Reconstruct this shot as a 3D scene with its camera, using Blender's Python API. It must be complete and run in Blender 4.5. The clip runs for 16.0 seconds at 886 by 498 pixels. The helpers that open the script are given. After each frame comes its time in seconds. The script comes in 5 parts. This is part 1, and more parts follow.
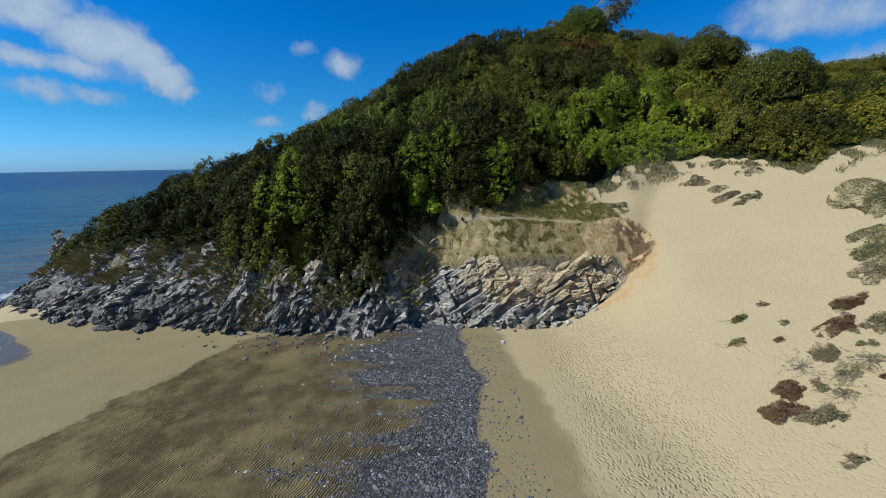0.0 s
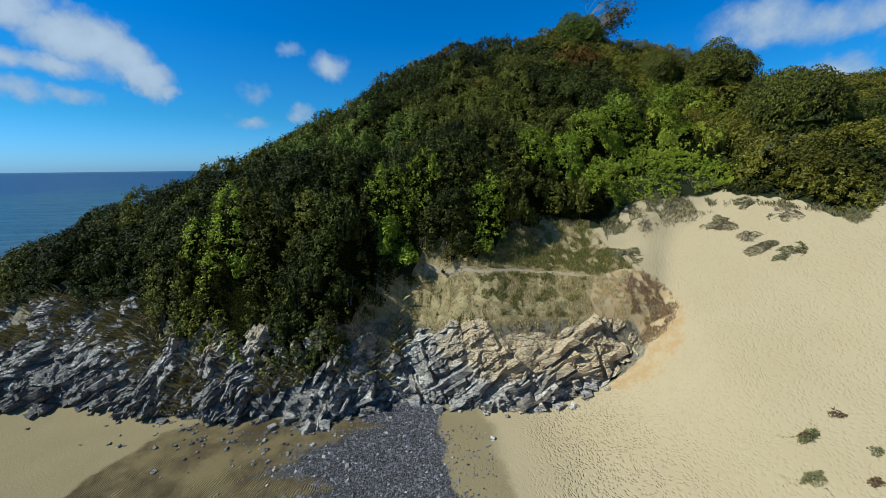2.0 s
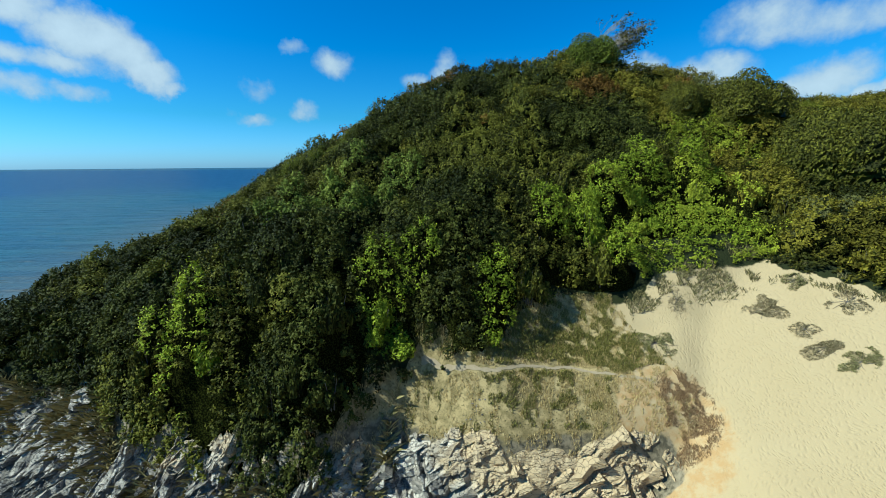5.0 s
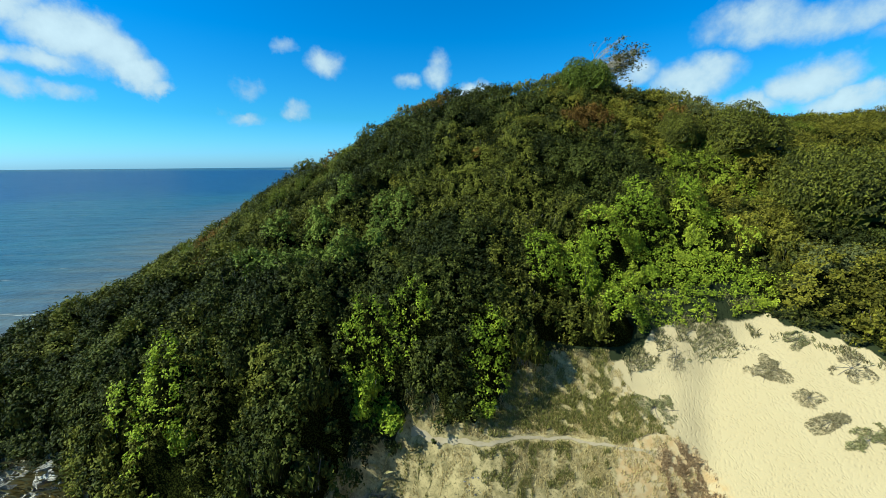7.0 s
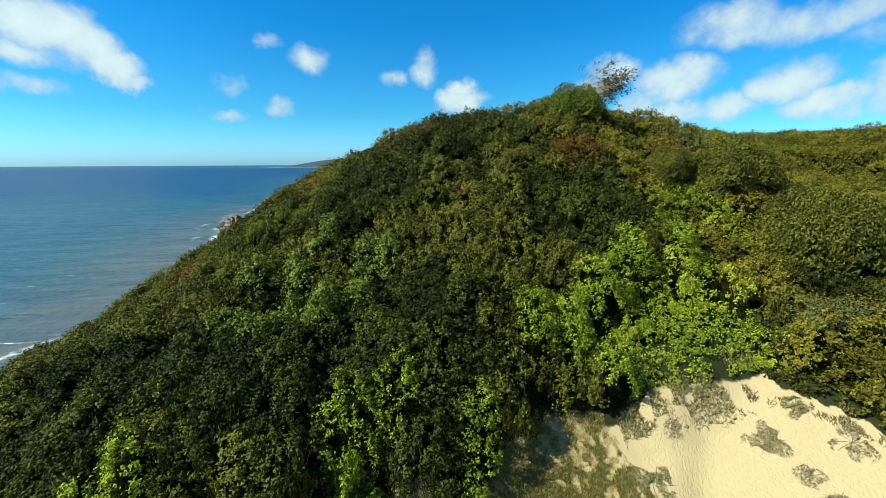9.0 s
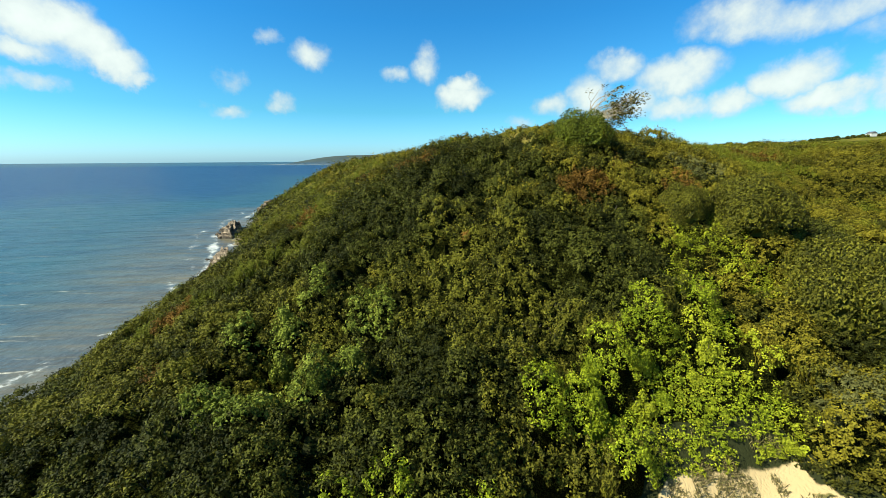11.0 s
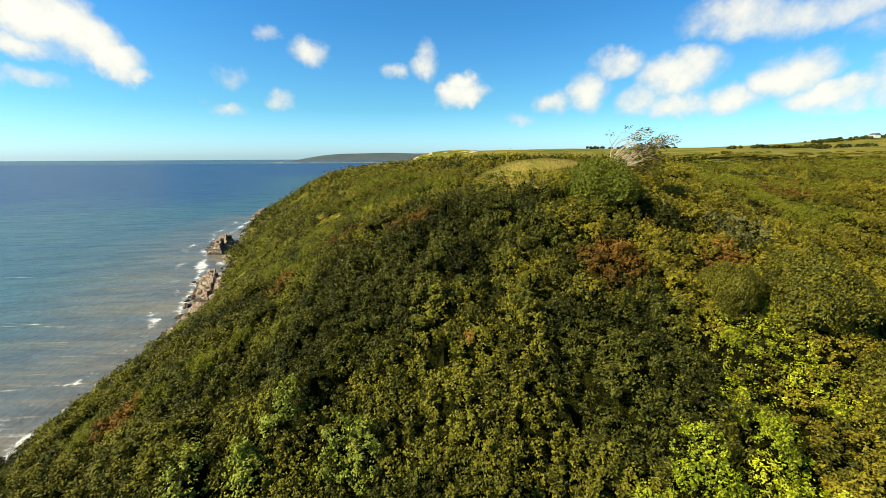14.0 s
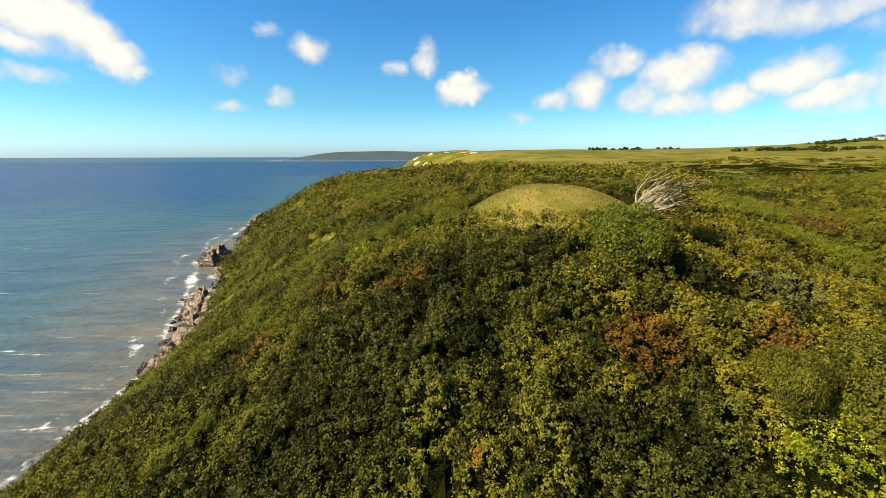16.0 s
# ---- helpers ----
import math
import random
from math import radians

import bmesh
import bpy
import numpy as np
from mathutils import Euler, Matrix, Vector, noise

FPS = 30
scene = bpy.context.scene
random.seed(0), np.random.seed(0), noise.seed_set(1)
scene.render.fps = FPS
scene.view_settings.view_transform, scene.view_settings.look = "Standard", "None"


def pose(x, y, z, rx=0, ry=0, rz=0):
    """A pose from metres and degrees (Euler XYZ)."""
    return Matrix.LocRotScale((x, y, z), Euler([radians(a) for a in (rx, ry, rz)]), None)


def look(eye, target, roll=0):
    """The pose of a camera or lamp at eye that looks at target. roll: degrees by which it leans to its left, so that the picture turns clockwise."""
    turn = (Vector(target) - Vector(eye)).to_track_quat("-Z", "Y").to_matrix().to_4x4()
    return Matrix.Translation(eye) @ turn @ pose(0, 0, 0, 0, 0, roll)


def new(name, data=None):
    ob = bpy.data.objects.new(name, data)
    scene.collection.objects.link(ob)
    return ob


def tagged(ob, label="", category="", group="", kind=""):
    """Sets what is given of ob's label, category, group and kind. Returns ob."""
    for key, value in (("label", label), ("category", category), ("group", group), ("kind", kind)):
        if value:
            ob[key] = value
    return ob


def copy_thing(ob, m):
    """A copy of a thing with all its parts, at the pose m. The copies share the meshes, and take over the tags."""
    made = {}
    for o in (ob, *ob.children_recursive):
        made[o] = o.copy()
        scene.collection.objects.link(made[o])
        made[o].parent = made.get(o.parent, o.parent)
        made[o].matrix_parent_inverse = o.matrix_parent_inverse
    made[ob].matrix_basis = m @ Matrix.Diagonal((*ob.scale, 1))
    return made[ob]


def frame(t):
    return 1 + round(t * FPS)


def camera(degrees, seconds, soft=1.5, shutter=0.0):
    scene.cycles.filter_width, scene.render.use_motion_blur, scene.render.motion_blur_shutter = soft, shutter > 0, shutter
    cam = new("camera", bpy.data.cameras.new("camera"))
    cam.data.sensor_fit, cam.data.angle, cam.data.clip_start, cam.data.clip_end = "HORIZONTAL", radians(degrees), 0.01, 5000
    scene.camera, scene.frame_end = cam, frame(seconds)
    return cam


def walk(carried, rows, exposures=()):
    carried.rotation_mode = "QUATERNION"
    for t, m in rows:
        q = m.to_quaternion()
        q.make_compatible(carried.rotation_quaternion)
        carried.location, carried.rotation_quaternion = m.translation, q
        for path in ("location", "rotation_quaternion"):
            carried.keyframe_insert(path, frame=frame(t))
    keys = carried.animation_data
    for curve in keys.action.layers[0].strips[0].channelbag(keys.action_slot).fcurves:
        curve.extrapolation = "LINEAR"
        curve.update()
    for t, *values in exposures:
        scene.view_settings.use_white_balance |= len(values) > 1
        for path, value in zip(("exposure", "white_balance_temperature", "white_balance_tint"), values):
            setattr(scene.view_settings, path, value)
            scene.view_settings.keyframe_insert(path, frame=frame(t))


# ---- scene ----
cam = camera(99.0, 16.0, soft=0.6)
PATH = [
    (0, (0.507, 1.664, 13.709), (0.482, 3.615, 13.27), -1.0),
    (0.5, (0.872, 3.635, 14.229), (0.874, 5.589, 13.802), -1.0),
    (1, (1.059, 5.258, 14.842), (1.063, 7.213, 14.416), -0.9),
    (1.5, (1.161, 6.72, 15.553), (1.183, 8.674, 15.123), -0.8),
    (2, (1.256, 7.972, 16.104), (1.296, 9.925, 15.678), -0.7),
    (2.5, (1.36, 9.107, 16.731), (1.419, 11.06, 16.306), -0.6),
    (3, (1.455, 10.003, 17.377), (1.471, 11.957, 16.951), -0.5),
    (3.5, (1.493, 10.802, 18.105), (1.51, 12.756, 17.679), -0.4),
    (4, (1.442, 11.467, 18.823), (1.459, 13.42, 18.395), -0.4),
    (4.2, (1.421, 11.77, 19.157), (1.438, 13.723, 18.725), -0.4),
    (6.3, (1.695, 13.944, 22.647), (1.749, 15.894, 22.209), -0.6),
    (6.5, (1.683, 14.146, 22.953), (1.735, 16.097, 22.516), -0.5),
    (7, (1.732, 14.625, 23.783), (1.797, 16.576, 23.345), -0.5),
    (7.5, (1.759, 15.126, 24.596), (1.825, 17.077, 24.159), -0.4),
    (8, (1.772, 15.654, 25.467), (1.853, 17.603, 25.026), -0.4),
    (8.5, (1.798, 16.215, 26.344), (1.895, 18.163, 25.9), -0.4),
    (9, (1.857, 16.832, 27.296), (1.989, 18.777, 26.848), -0.3),
    (9.2, (1.851, 17.082, 27.669), (1.999, 19.025, 27.221), -0.3),
    (11.3, (2.327, 20.605, 31.789), (2.449, 22.545, 31.321), -0.4),
    (11.5, (2.341, 20.997, 32.128), (2.472, 22.937, 31.661), -0.4),
    (12, (2.409, 22.203, 33.115), (2.531, 24.143, 32.644), -0.4),
    (12.5, (2.534, 23.487, 34.102), (2.674, 25.425, 33.627), -0.3),
    (13, (2.619, 24.854, 35.027), (2.763, 26.791, 34.551), -0.3),
    (13.5, (2.72, 26.283, 36.056), (2.811, 28.223, 35.578), -0.3),
    (14, (2.865, 27.719, 37.002), (2.992, 29.656, 36.523), -0.3),
    (14.5, (2.997, 29.301, 38.038), (3.127, 31.237, 37.554), -0.3),
    (15, (3.09, 30.855, 39.052), (3.211, 32.791, 38.565), -0.3),
    (15.5, (3.178, 32.555, 40.096), (3.293, 34.49, 39.605), -0.2),
    (16, (3.223, 34.162, 41.07), (3.35, 36.097, 40.58), -0.1),
]
EXPOSURES = [(0, 0.3, 5350, 3), (2, 0.38, 5330, -1), (4, 0.6, 5380, -7), (6.5, 0.9, 5550, -14), (9, 1.08, 6250, -12), (11.5, 1.3, 7500, -5), (13, 1.34, 8100, 0), (16, 1.36, 8500, 6)]
walk(cam, [(t, look(eye, target, roll)) for t, eye, target, roll in PATH], EXPOSURES)

# ---------------- light: one sun from seaward, sky, drifting cumulus ----------------
SUN_AZ, SUN_EL = -103.0, 43.0
def bearing(az, el):
    a, e = radians(az), radians(el)
    return Vector((math.sin(a) * math.cos(e), math.cos(a) * math.cos(e), math.sin(e)))

sun_dir = bearing(SUN_AZ, SUN_EL)
sun_data = bpy.data.lights.new("sun", "SUN")
sun_data.energy, sun_data.angle, sun_data.color = 5.0, radians(0.53), (1.0, 0.95, 0.86)
sun = new("sun", sun_data)
sun.matrix_world = look(sun_dir * 100, (0, 0, 0))

# clouds: bearing, elevation, half width and half height in degrees, thickness
CLOUDS = [
    (-45, 15.8, 4.0, 2.4, 1.0), (-40.6, 13.6, 3.8, 2.6, 1.05), (-37, 11.7, 3.8, 2.4, 1.1), (-38.8, 12.9, 4.4, 2.6, 1.1), (-35.4, 10.6, 3.4, 1.7, 1.05), (-34.4, 10.2, 2.8, 1.6, 0.95), (-32.8, 9.3, 1.7, 0.9, 0.8), (-46.5, 10.8, 3.6, 1.4, 0.95), (-42, 10.7, 3.6, 1.4, 0.9), (-45.5, 8.0, 3.0, 1.1, 0.75), (-41.2, 7.9, 2.5, 1.0, 0.7),
    (-14.2, 12.9, 2.5, 1.8, 0.75), (-18.7, 14.7, 1.3, 1.1, 0.5), (-23.7, 9.9, 1.7, 1.0, 0.42), (-24.6, 6.0, 2.2, 1.1, 0.65), (-18.7, 7.2, 2.0, 1.1, 0.6), (-2.7, 11.3, 1.9, 1.3, 0.7), (1.7, 12.2, 2.3, 2.4, 0.85), (6.7, 8.4, 3.7, 1.7, 1.1), (7.0, 9.7, 2.2, 1.4, 1.0),
    (14.8, 5.0, 1.7, 1.1, 0.5), (18.9, 6.8, 2.8, 1.8, 0.75), (23.4, 8.2, 2.4, 2.5, 0.85), (26.5, 11.0, 3.4, 1.8, 0.75), (29.5, 6.6, 2.6, 2.0, 0.8), (33.6, 9.2, 4.8, 2.6, 0.9), (34.6, 5.8, 4.0, 1.7, 0.85), (39.6, 6.0, 3.0, 1.7, 0.85), (44.2, 8.1, 3.8, 2.3, 1.0), (47.5, 5.6, 3.6, 1.5, 1.0), (52.5, 7.0, 3.0, 2.5, 0.9),
    (38.5, 14.6, 5.4, 2.3, 0.72), (46, 13.8, 6.4, 2.1, 0.68), (50, 11.0, 2.8, 1.5, 0.5),
]
world = bpy.data.worlds.new("sky")
scene.world = world
world.use_nodes = True
wn, wl = world.node_tree.nodes, world.node_tree.links
wn.clear()

def wnode(kind, **inputs):
    n = wn.new(kind)
    for k, v in inputs.items():
        n.inputs[int(k[1:])].default_value = v
    return n

def wmath(op, a, b=0.0, c=0.0):
    n = wn.new("ShaderNodeMath")
    n.operation = op
    for i, v in enumerate((a, b, c)):
        if isinstance(v, (int, float)):
            n.inputs[i].default_value = v
        else:
            wl.new(v, n.inputs[i])
    return n.outputs[0]

SKY_LOW, SKY_MID, SKY_HIGH = (0.76, 1.29, 2.25, 1), (0.38, 1.01, 1.47, 1), (0.20, 0.91, 1.58, 1)
sky = wn.new("ShaderNodeTexSky")
sky.sky_type, sky.sun_disc = "NISHITA", False
sky.sun_elevation, sky.sun_rotation = radians(SUN_EL), radians(SUN_AZ)
sky.air_density, sky.dust_density, sky.ozone_density = 1.0, 0.6, 3.0
coord = wn.new("ShaderNodeTexCoord")
wob = wn.new("ShaderNodeTexNoise")
wob.inputs["Scale"].default_value, wob.inputs["Detail"].default_value, wob.inputs["Roughness"].default_value = 9.0, 6.0, 0.6
wl.new(coord.outputs["Generated"], wob.inputs["Vector"])
cen = wn.new("ShaderNodeVectorMath"); cen.operation = "SUBTRACT"; cen.inputs[1].default_value = (0.5, 0.5, 0.5)
wl.new(wob.outputs["Color"], cen.inputs[0])
amp = wn.new("ShaderNodeVectorMath"); amp.operation = "SCALE"; amp.inputs["Scale"].default_value = 0.085
wl.new(cen.outputs[0], amp.inputs[0])
ray = wn.new("ShaderNodeVectorMath"); ray.operation = "ADD"
wl.new(coord.outputs["Generated"], ray.inputs[0]); wl.new(amp.outputs[0], ray.inputs[1])
cover = None
for az, el, hw, hh, thick in CLOUDS:
    c = bearing(az, el)
    r = Vector((math.cos(radians(az)), -math.sin(radians(az)), 0))
    u = r.cross(c)
    off = wn.new("ShaderNodeVectorMath"); off.operation = "SUBTRACT"; off.inputs[1].default_value = c
    wl.new(ray.outputs[0], off.inputs[0])
    parts2 = []
    for axis, half in ((r, hw), (u, hh), (c, 30)):
        dot = wn.new("ShaderNodeVectorMath"); dot.operation = "DOT_PRODUCT"; dot.inputs[1].default_value = axis / math.radians(half)
        wl.new(off.outputs[0], dot.inputs[0])
        parts2.append(wmath("MULTIPLY", dot.outputs["Value"], dot.outputs["Value"]))
    d2 = wmath("ADD", wmath("ADD", parts2[0], parts2[1]), parts2[2])
    blob = wmath("MULTIPLY", wmath("SUBTRACT", 1.25, d2), thick)
    cover = blob if cover is None else wmath("MAXIMUM", cover, blob)
fluff = wn.new("ShaderNodeTexNoise")
fluff.inputs["Scale"].default_value, fluff.inputs["Detail"].default_value, fluff.inputs["Roughness"].default_value = 17.0, 8.0, 0.58
wl.new(coord.outputs["Generated"], fluff.inputs["Vector"])
dens = wmath("ADD", cover, wmath("MULTIPLY", wmath("SUBTRACT", fluff.outputs["Fac"], 0.5), 1.7))
alpha = wn.new("ShaderNodeMapRange"); alpha.interpolation_type = "SMOOTHSTEP"
alpha.inputs["From Min"].default_value, alpha.inputs["From Max"].default_value, alpha.inputs["To Max"].default_value = -0.12, 1.15, 0.93
wl.new(dens, alpha.inputs["Value"])
tone = wn.new("ShaderNodeMapRange")
tone.inputs["From Min"].default_value, tone.inputs["From Max"].default_value = 0.3, 1.5
wl.new(dens, tone.inputs["Value"])
shade = wn.new("ShaderNodeMix"); shade.data_type = "RGBA"
shade.inputs[6].default_value, shade.inputs[7].default_value = (5.0, 5.6, 6.7, 1), (7.6, 8.0, 8.7, 1)
wl.new(tone.outputs[0], shade.inputs[0])
sep = wn.new("ShaderNodeSeparateXYZ")
wl.new(coord.outputs["Generated"], sep.inputs[0])
tintramp = wn.new("ShaderNodeValToRGB")
tintramp.color_ramp.elements[0].position, tintramp.color_ramp.elements[0].color = 0.0, SKY_LOW
tintramp.color_ramp.elements[1].position, tintramp.color_ramp.elements[1].color = 0.30, SKY_HIGH
mid = tintramp.color_ramp.elements.new(0.11); mid.color = SKY_MID
wl.new(sep.outputs[2], tintramp.inputs[0])
hue = wn.new("ShaderNodeMix"); hue.data_type, hue.blend_type = "RGBA", "MULTIPLY"
hue.inputs[0].default_value = 1.0
wl.new(sky.outputs[0], hue.inputs[6]); wl.new(tintramp.outputs[0], hue.inputs[7])
mixsky = wn.new("ShaderNodeMix"); mixsky.data_type = "RGBA"
wl.new(alpha.outputs[0], mixsky.inputs[0]); wl.new(hue.outputs[2], mixsky.inputs[6]); wl.new(shade.outputs[2], mixsky.inputs[7])
bg = wn.new("ShaderNodeBackground"); bg.inputs["Strength"].default_value = 0.055
wl.new(mixsky.outputs[2], bg.inputs["Color"])
wout = wn.new("ShaderNodeOutputWorld")
wl.new(bg.outputs[0], wout.inputs[0])

# ---------------- numeric helpers ----------------
RNG = np.random.default_rng(7)
LATTICE = RNG.random((256, 256))

def smooth(v, a, b):
    k = np.clip((np.asarray(v, float) - a) / (b - a), 0, 1)
    return k * k * (3 - 2 * k)

def vnoise(x, y, size, seed=0):
    """Smooth noise from -1 to 1 with lumps of the given size in metres."""
    u, v = np.asarray(x, float) / size + seed * 17.3, np.asarray(y, float) / size + seed * 9.7
    i, j = np.floor(u).astype(int), np.floor(v).astype(int)
    fu, fv = u - i, v - j
    fu, fv = fu * fu * (3 - 2 * fu), fv * fv * (3 - 2 * fv)
    g = lambda a, b: LATTICE[a % 256, b % 256]
    return 2 * ((g(i, j) * (1 - fu) + g(i + 1, j) * fu) * (1 - fv) + (g(i, j + 1) * (1 - fu) + g(i + 1, j + 1) * fu) * fv) - 1

def blend_low(a, b, k):
    h = np.clip(0.5 + 0.5 * (b - a) / k, 0, 1)
    return b + (a - b) * h - k * h * (1 - h)

def blend_high(a, b, k):
    return -blend_low(-a, -b, k)

# ---------------- the lie of the land ----------------
SEA = 0.25

def coast(y):
    """x of the shoreline along the open coast."""
    return np.interp(y, [30, 38, 50, 70, 85, 100, 110, 122, 137, 151, 180, 195, 250, 274, 288, 330, 500, 600, 660, 700, 760, 900, 1500], [-40, -46, -47, -47, -46.8, -47.5, -48.5, -53.5, -60, -66, -79, -83, -92, -98, -70, 0, 20, -10, -45, -40, 60, 300, 900])

def foot(x):
    """y of the foot of the rock face at the head of the beach."""
    return np.interp(x, [-60, -46, -34, -27, -23, -19, -14, -9, -5.6, -3, -0.5, 2, 5, 9.4, 13, 16, 18.5, 60], [46, 38, 33, 30.6, 30.8, 30, 29, 28.4, 27.7, 29.2, 29.8, 29.2, 28.4, 28.5, 28.4, 28.4, 29.5, 29.5])

def scrub_edge(x):
    """y where the thicket begins above the rock, the grass bank and the dune."""
    return np.interp(x, [-46, -37, -31.8, -26, -22, -18.4, -17.6, -16, -13.6, -9.6, -7.6, -6.2, -4.5, -3.6, -2.3, 0.9, 3, 5, 5.6, 6.4, 8.6, 11, 13.5, 15, 16.5, 20.2, 23.6, 24, 25, 25.8, 25.9, 27.3, 29, 32, 60], [42, 39, 36.2, 34.8, 34.5, 33, 32.2, 31.4, 31.1, 30.5, 30.1, 29.6, 30.2, 31.2, 32, 32.7, 32.1, 32.1, 33, 34.5, 35.8, 36.6, 36.3, 36.4, 37.4, 37.1, 37, 35.6, 34.1, 32.4, 30.2, 29.8, 30.2, 29.6, 22])

def beach_height(x, y):
    b = np.interp(x - 0.25 * (y - 24), [-400, -60, -42, -36, -27, -22, -14, -6, 10], [-40, -2.5, -0.8, 0.22, 0.45, 0.8, 1.2, 1.5, 1.6])
    start = np.interp(y, [5, 16, 21, 30], [10, 9, 7, 7])
    ramp = np.maximum(x - start, 0)
    ramp = np.where(ramp < 3, ramp * ramp / 6, ramp - 1.5) + 0.0
    up = np.maximum(y - 21.5, 0) * smooth(x, 11, 16.5)
    dune = 0.46 * ramp + 0.36 * up
    dune = np.where(dune > 13, 13 + (dune - 13) * 0.35, dune)
    return b + dune + 0.12 * vnoise(x, y, 5, 3) * smooth(x, 4, 14)

def mound(x, y):
    return ((x - 21.5) / 11.5) ** 2 + ((y - 88.5) / 15.5) ** 2

def bell(x, y, cx, cy, rx, ry):
    return np.exp(-(((x - cx) / rx) ** 2 + ((y - cy) / ry) ** 2))

# knolls and hollows of the hill: place, radius, rise
RISES = [(-4.3, 34.2, 9, 2.0), (-8.8, 48.5, 9, -1.9), (-14.5, 33.8, 6, 1.6), (-0.2, 36.8, 4, 2.1), (74.8, 96.4, 22, -1.4), (-4.7, 44.9, 4, -1.5), (10.5, 60.6, 6, -1.2),
         (7.1, 33.5, 4, -0.5), (24.9, 57.5, 4, -0.8), (8.6, 46.9, 6, 0.7), (14.7, 39.6, 4, -0.9), (4.9, 38.3, 4, 0.7), (-8.8, 48.5, 4, -1.1), (-8.1, 44, 2.4, -2.8), (6.7, 103.7, 14, -0.7), (21.2, 38.2, 4, 0.5), (20.6, 47, 4, 0.9), (-31.9, 118.4, 20, 0.9),
         (26.5, 37.3, 14, 0.4), (-2.1, 34, 6, 0.5), (-6.5, 66.1, 6, -0.7), (-25.1, 88.5, 6, 0.7), (10.4, 36.4, 4, -0.5), (-24.6, 123, 6, 0.8), (1.5, 50.3, 4, 0.5), (-1.8, 45.6, 4, -0.6), (61.7, 85.1, 6, -0.5), (-25, 175, 45, -3.5)]

def hill_height(x, y):
    d = x - coast(y)
    w = np.interp(d, [-400, -60, -20, -2, 0, 1.5, 4, 8, 25, 35, 45, 55, 70, 100, 300, 2000], [-40, -8, -3, -1.2, -0.2, 1.2, 3, 5, 13.8, 19.2, 24.8, 29.8, 32.2, 32.8, 35, 40])
    far_d = d - 9 * smooth(d, 0, 14) * smooth(y, 126, 148) * (1 - smooth(y, 210, 240))
    steep = np.interp(far_d, [-400, -60, -20, -2, 0, 1.5, 4, 8, 20, 25, 31, 41, 48, 55, 70, 100, 300, 2000], [-40, -8, -3, -1.2, -0.2, 1.4, 3.6, 6.4, 14.6, 17.4, 21.8, 26.4, 29.2, 31, 32.4, 32.8, 35, 40])
    w = w + (steep - w) * smooth(y, 50, 68)
    ys = y - foot(x)
    f = np.interp(x, [-30, -10, 2, 7, 14], [0.6, 0.95, 1.1, 1.35, 1.4])
    ye = np.where(ys < 4, ys * f, ys + 4 * (f - 1))
    s = np.interp(ye, [-6, 0, 0.6, 2, 3.2, 4.2, 5.2, 8, 11, 20, 27, 35, 45, 60, 90, 600], [-1.5, 1.2, 2.6, 4.6, 6.6, 8.2, 8.9, 11.6, 14.6, 19.8, 25.2, 28.9, 31.2, 32, 33, 46])
    bench = np.interp(ys, [-6, -0.2, 0.3, 0.8, 1.3, 1.9, 3, 4.2, 6.4, 8, 10, 13, 20, 27, 35, 45, 60, 90, 600], [-1.5, 1.2, 2.6, 4.6, 6.4, 7.6, 8.7, 9.4, 10.5, 12.0, 14.0, 16.6, 20.6, 25.4, 28.9, 31.2, 32, 33, 46])
    s = s + (bench - s) * smooth(x, -1, 4) * (1 - smooth(x, 15, 18.5))
    s = s + 2.5 * smooth(x, -2, 12) * (1 - smooth(x, 30, 48)) * smooth(ys, 14, 40) * (1 - smooth(y, 85, 110))
    h = blend_low(w, s, 2.0)
    h = h - 7.0 * bell(x, y, 64, 60, 26, 18)
    for cx, cy, r, rise in RISES:
        h = h + rise * bell(x, y, cx, cy, r, r) * smooth(ys, 1.0, 4.5)
    h = h - 8.0 * bell(x, y, 0, 300, 90, 68)
    h = h + 4.2 * np.exp(-(((x - 23) / 12) ** 2 + ((y - 92) / 13) ** 2) ** 1.5)
    h = h + np.interp(y, [120, 300, 500, 800, 4000], [0, 3, 9, 14, 20]) * smooth(x - coast(y), 10, 120)
    h = h + 2 * smooth(d, 4, 20) * (1 - smooth(d, 40, 110)) * smooth(y, 540, 600) * (1 - smooth(y, 690, 760))
    h = h + 20 * bell(x, y, 860, 640, 170, 200)
    return h + 0.35 * vnoise(x, y, 7, 1) * smooth(ys, 4, 12) + 1.2 * vnoise(x, y, 60, 2) * smooth(y, 90, 200)

def cape_height(x, y):
    """The long headland across the bay."""
    a = (0.45 * smooth(x, -850, -800) + 0.55 * smooth(x, -820, -560)) * (1 - smooth(x, 900, 1500))
    return -6 + a * smooth(y, 2380, 2470) * (56 + 8 * vnoise(x, y, 240, 6))

def ground_height(x, y):
    x, y = np.asarray(x, float), np.asarray(y, float)
    near = blend_high(beach_height(x, y), hill_height(x, y), 0.5)
    near = np.where(y > 60, hill_height(x, y), near)
    g = np.where(y > 1200, np.minimum(near, 6) - 12, near)
    return np.maximum(g, np.where(y > 2000, cape_height(x, y), -50))

# ---------------- materials ----------------
def material(name, rough=0.8, spec=0.3):
    m = bpy.data.materials.new(name)
    m.use_nodes = True
    b = m.node_tree.nodes["Principled BSDF"]
    b.inputs["Roughness"].default_value = rough
    b.inputs["Specular IOR Level"].default_value = spec
    return m, m.node_tree.nodes, m.node_tree.links, b

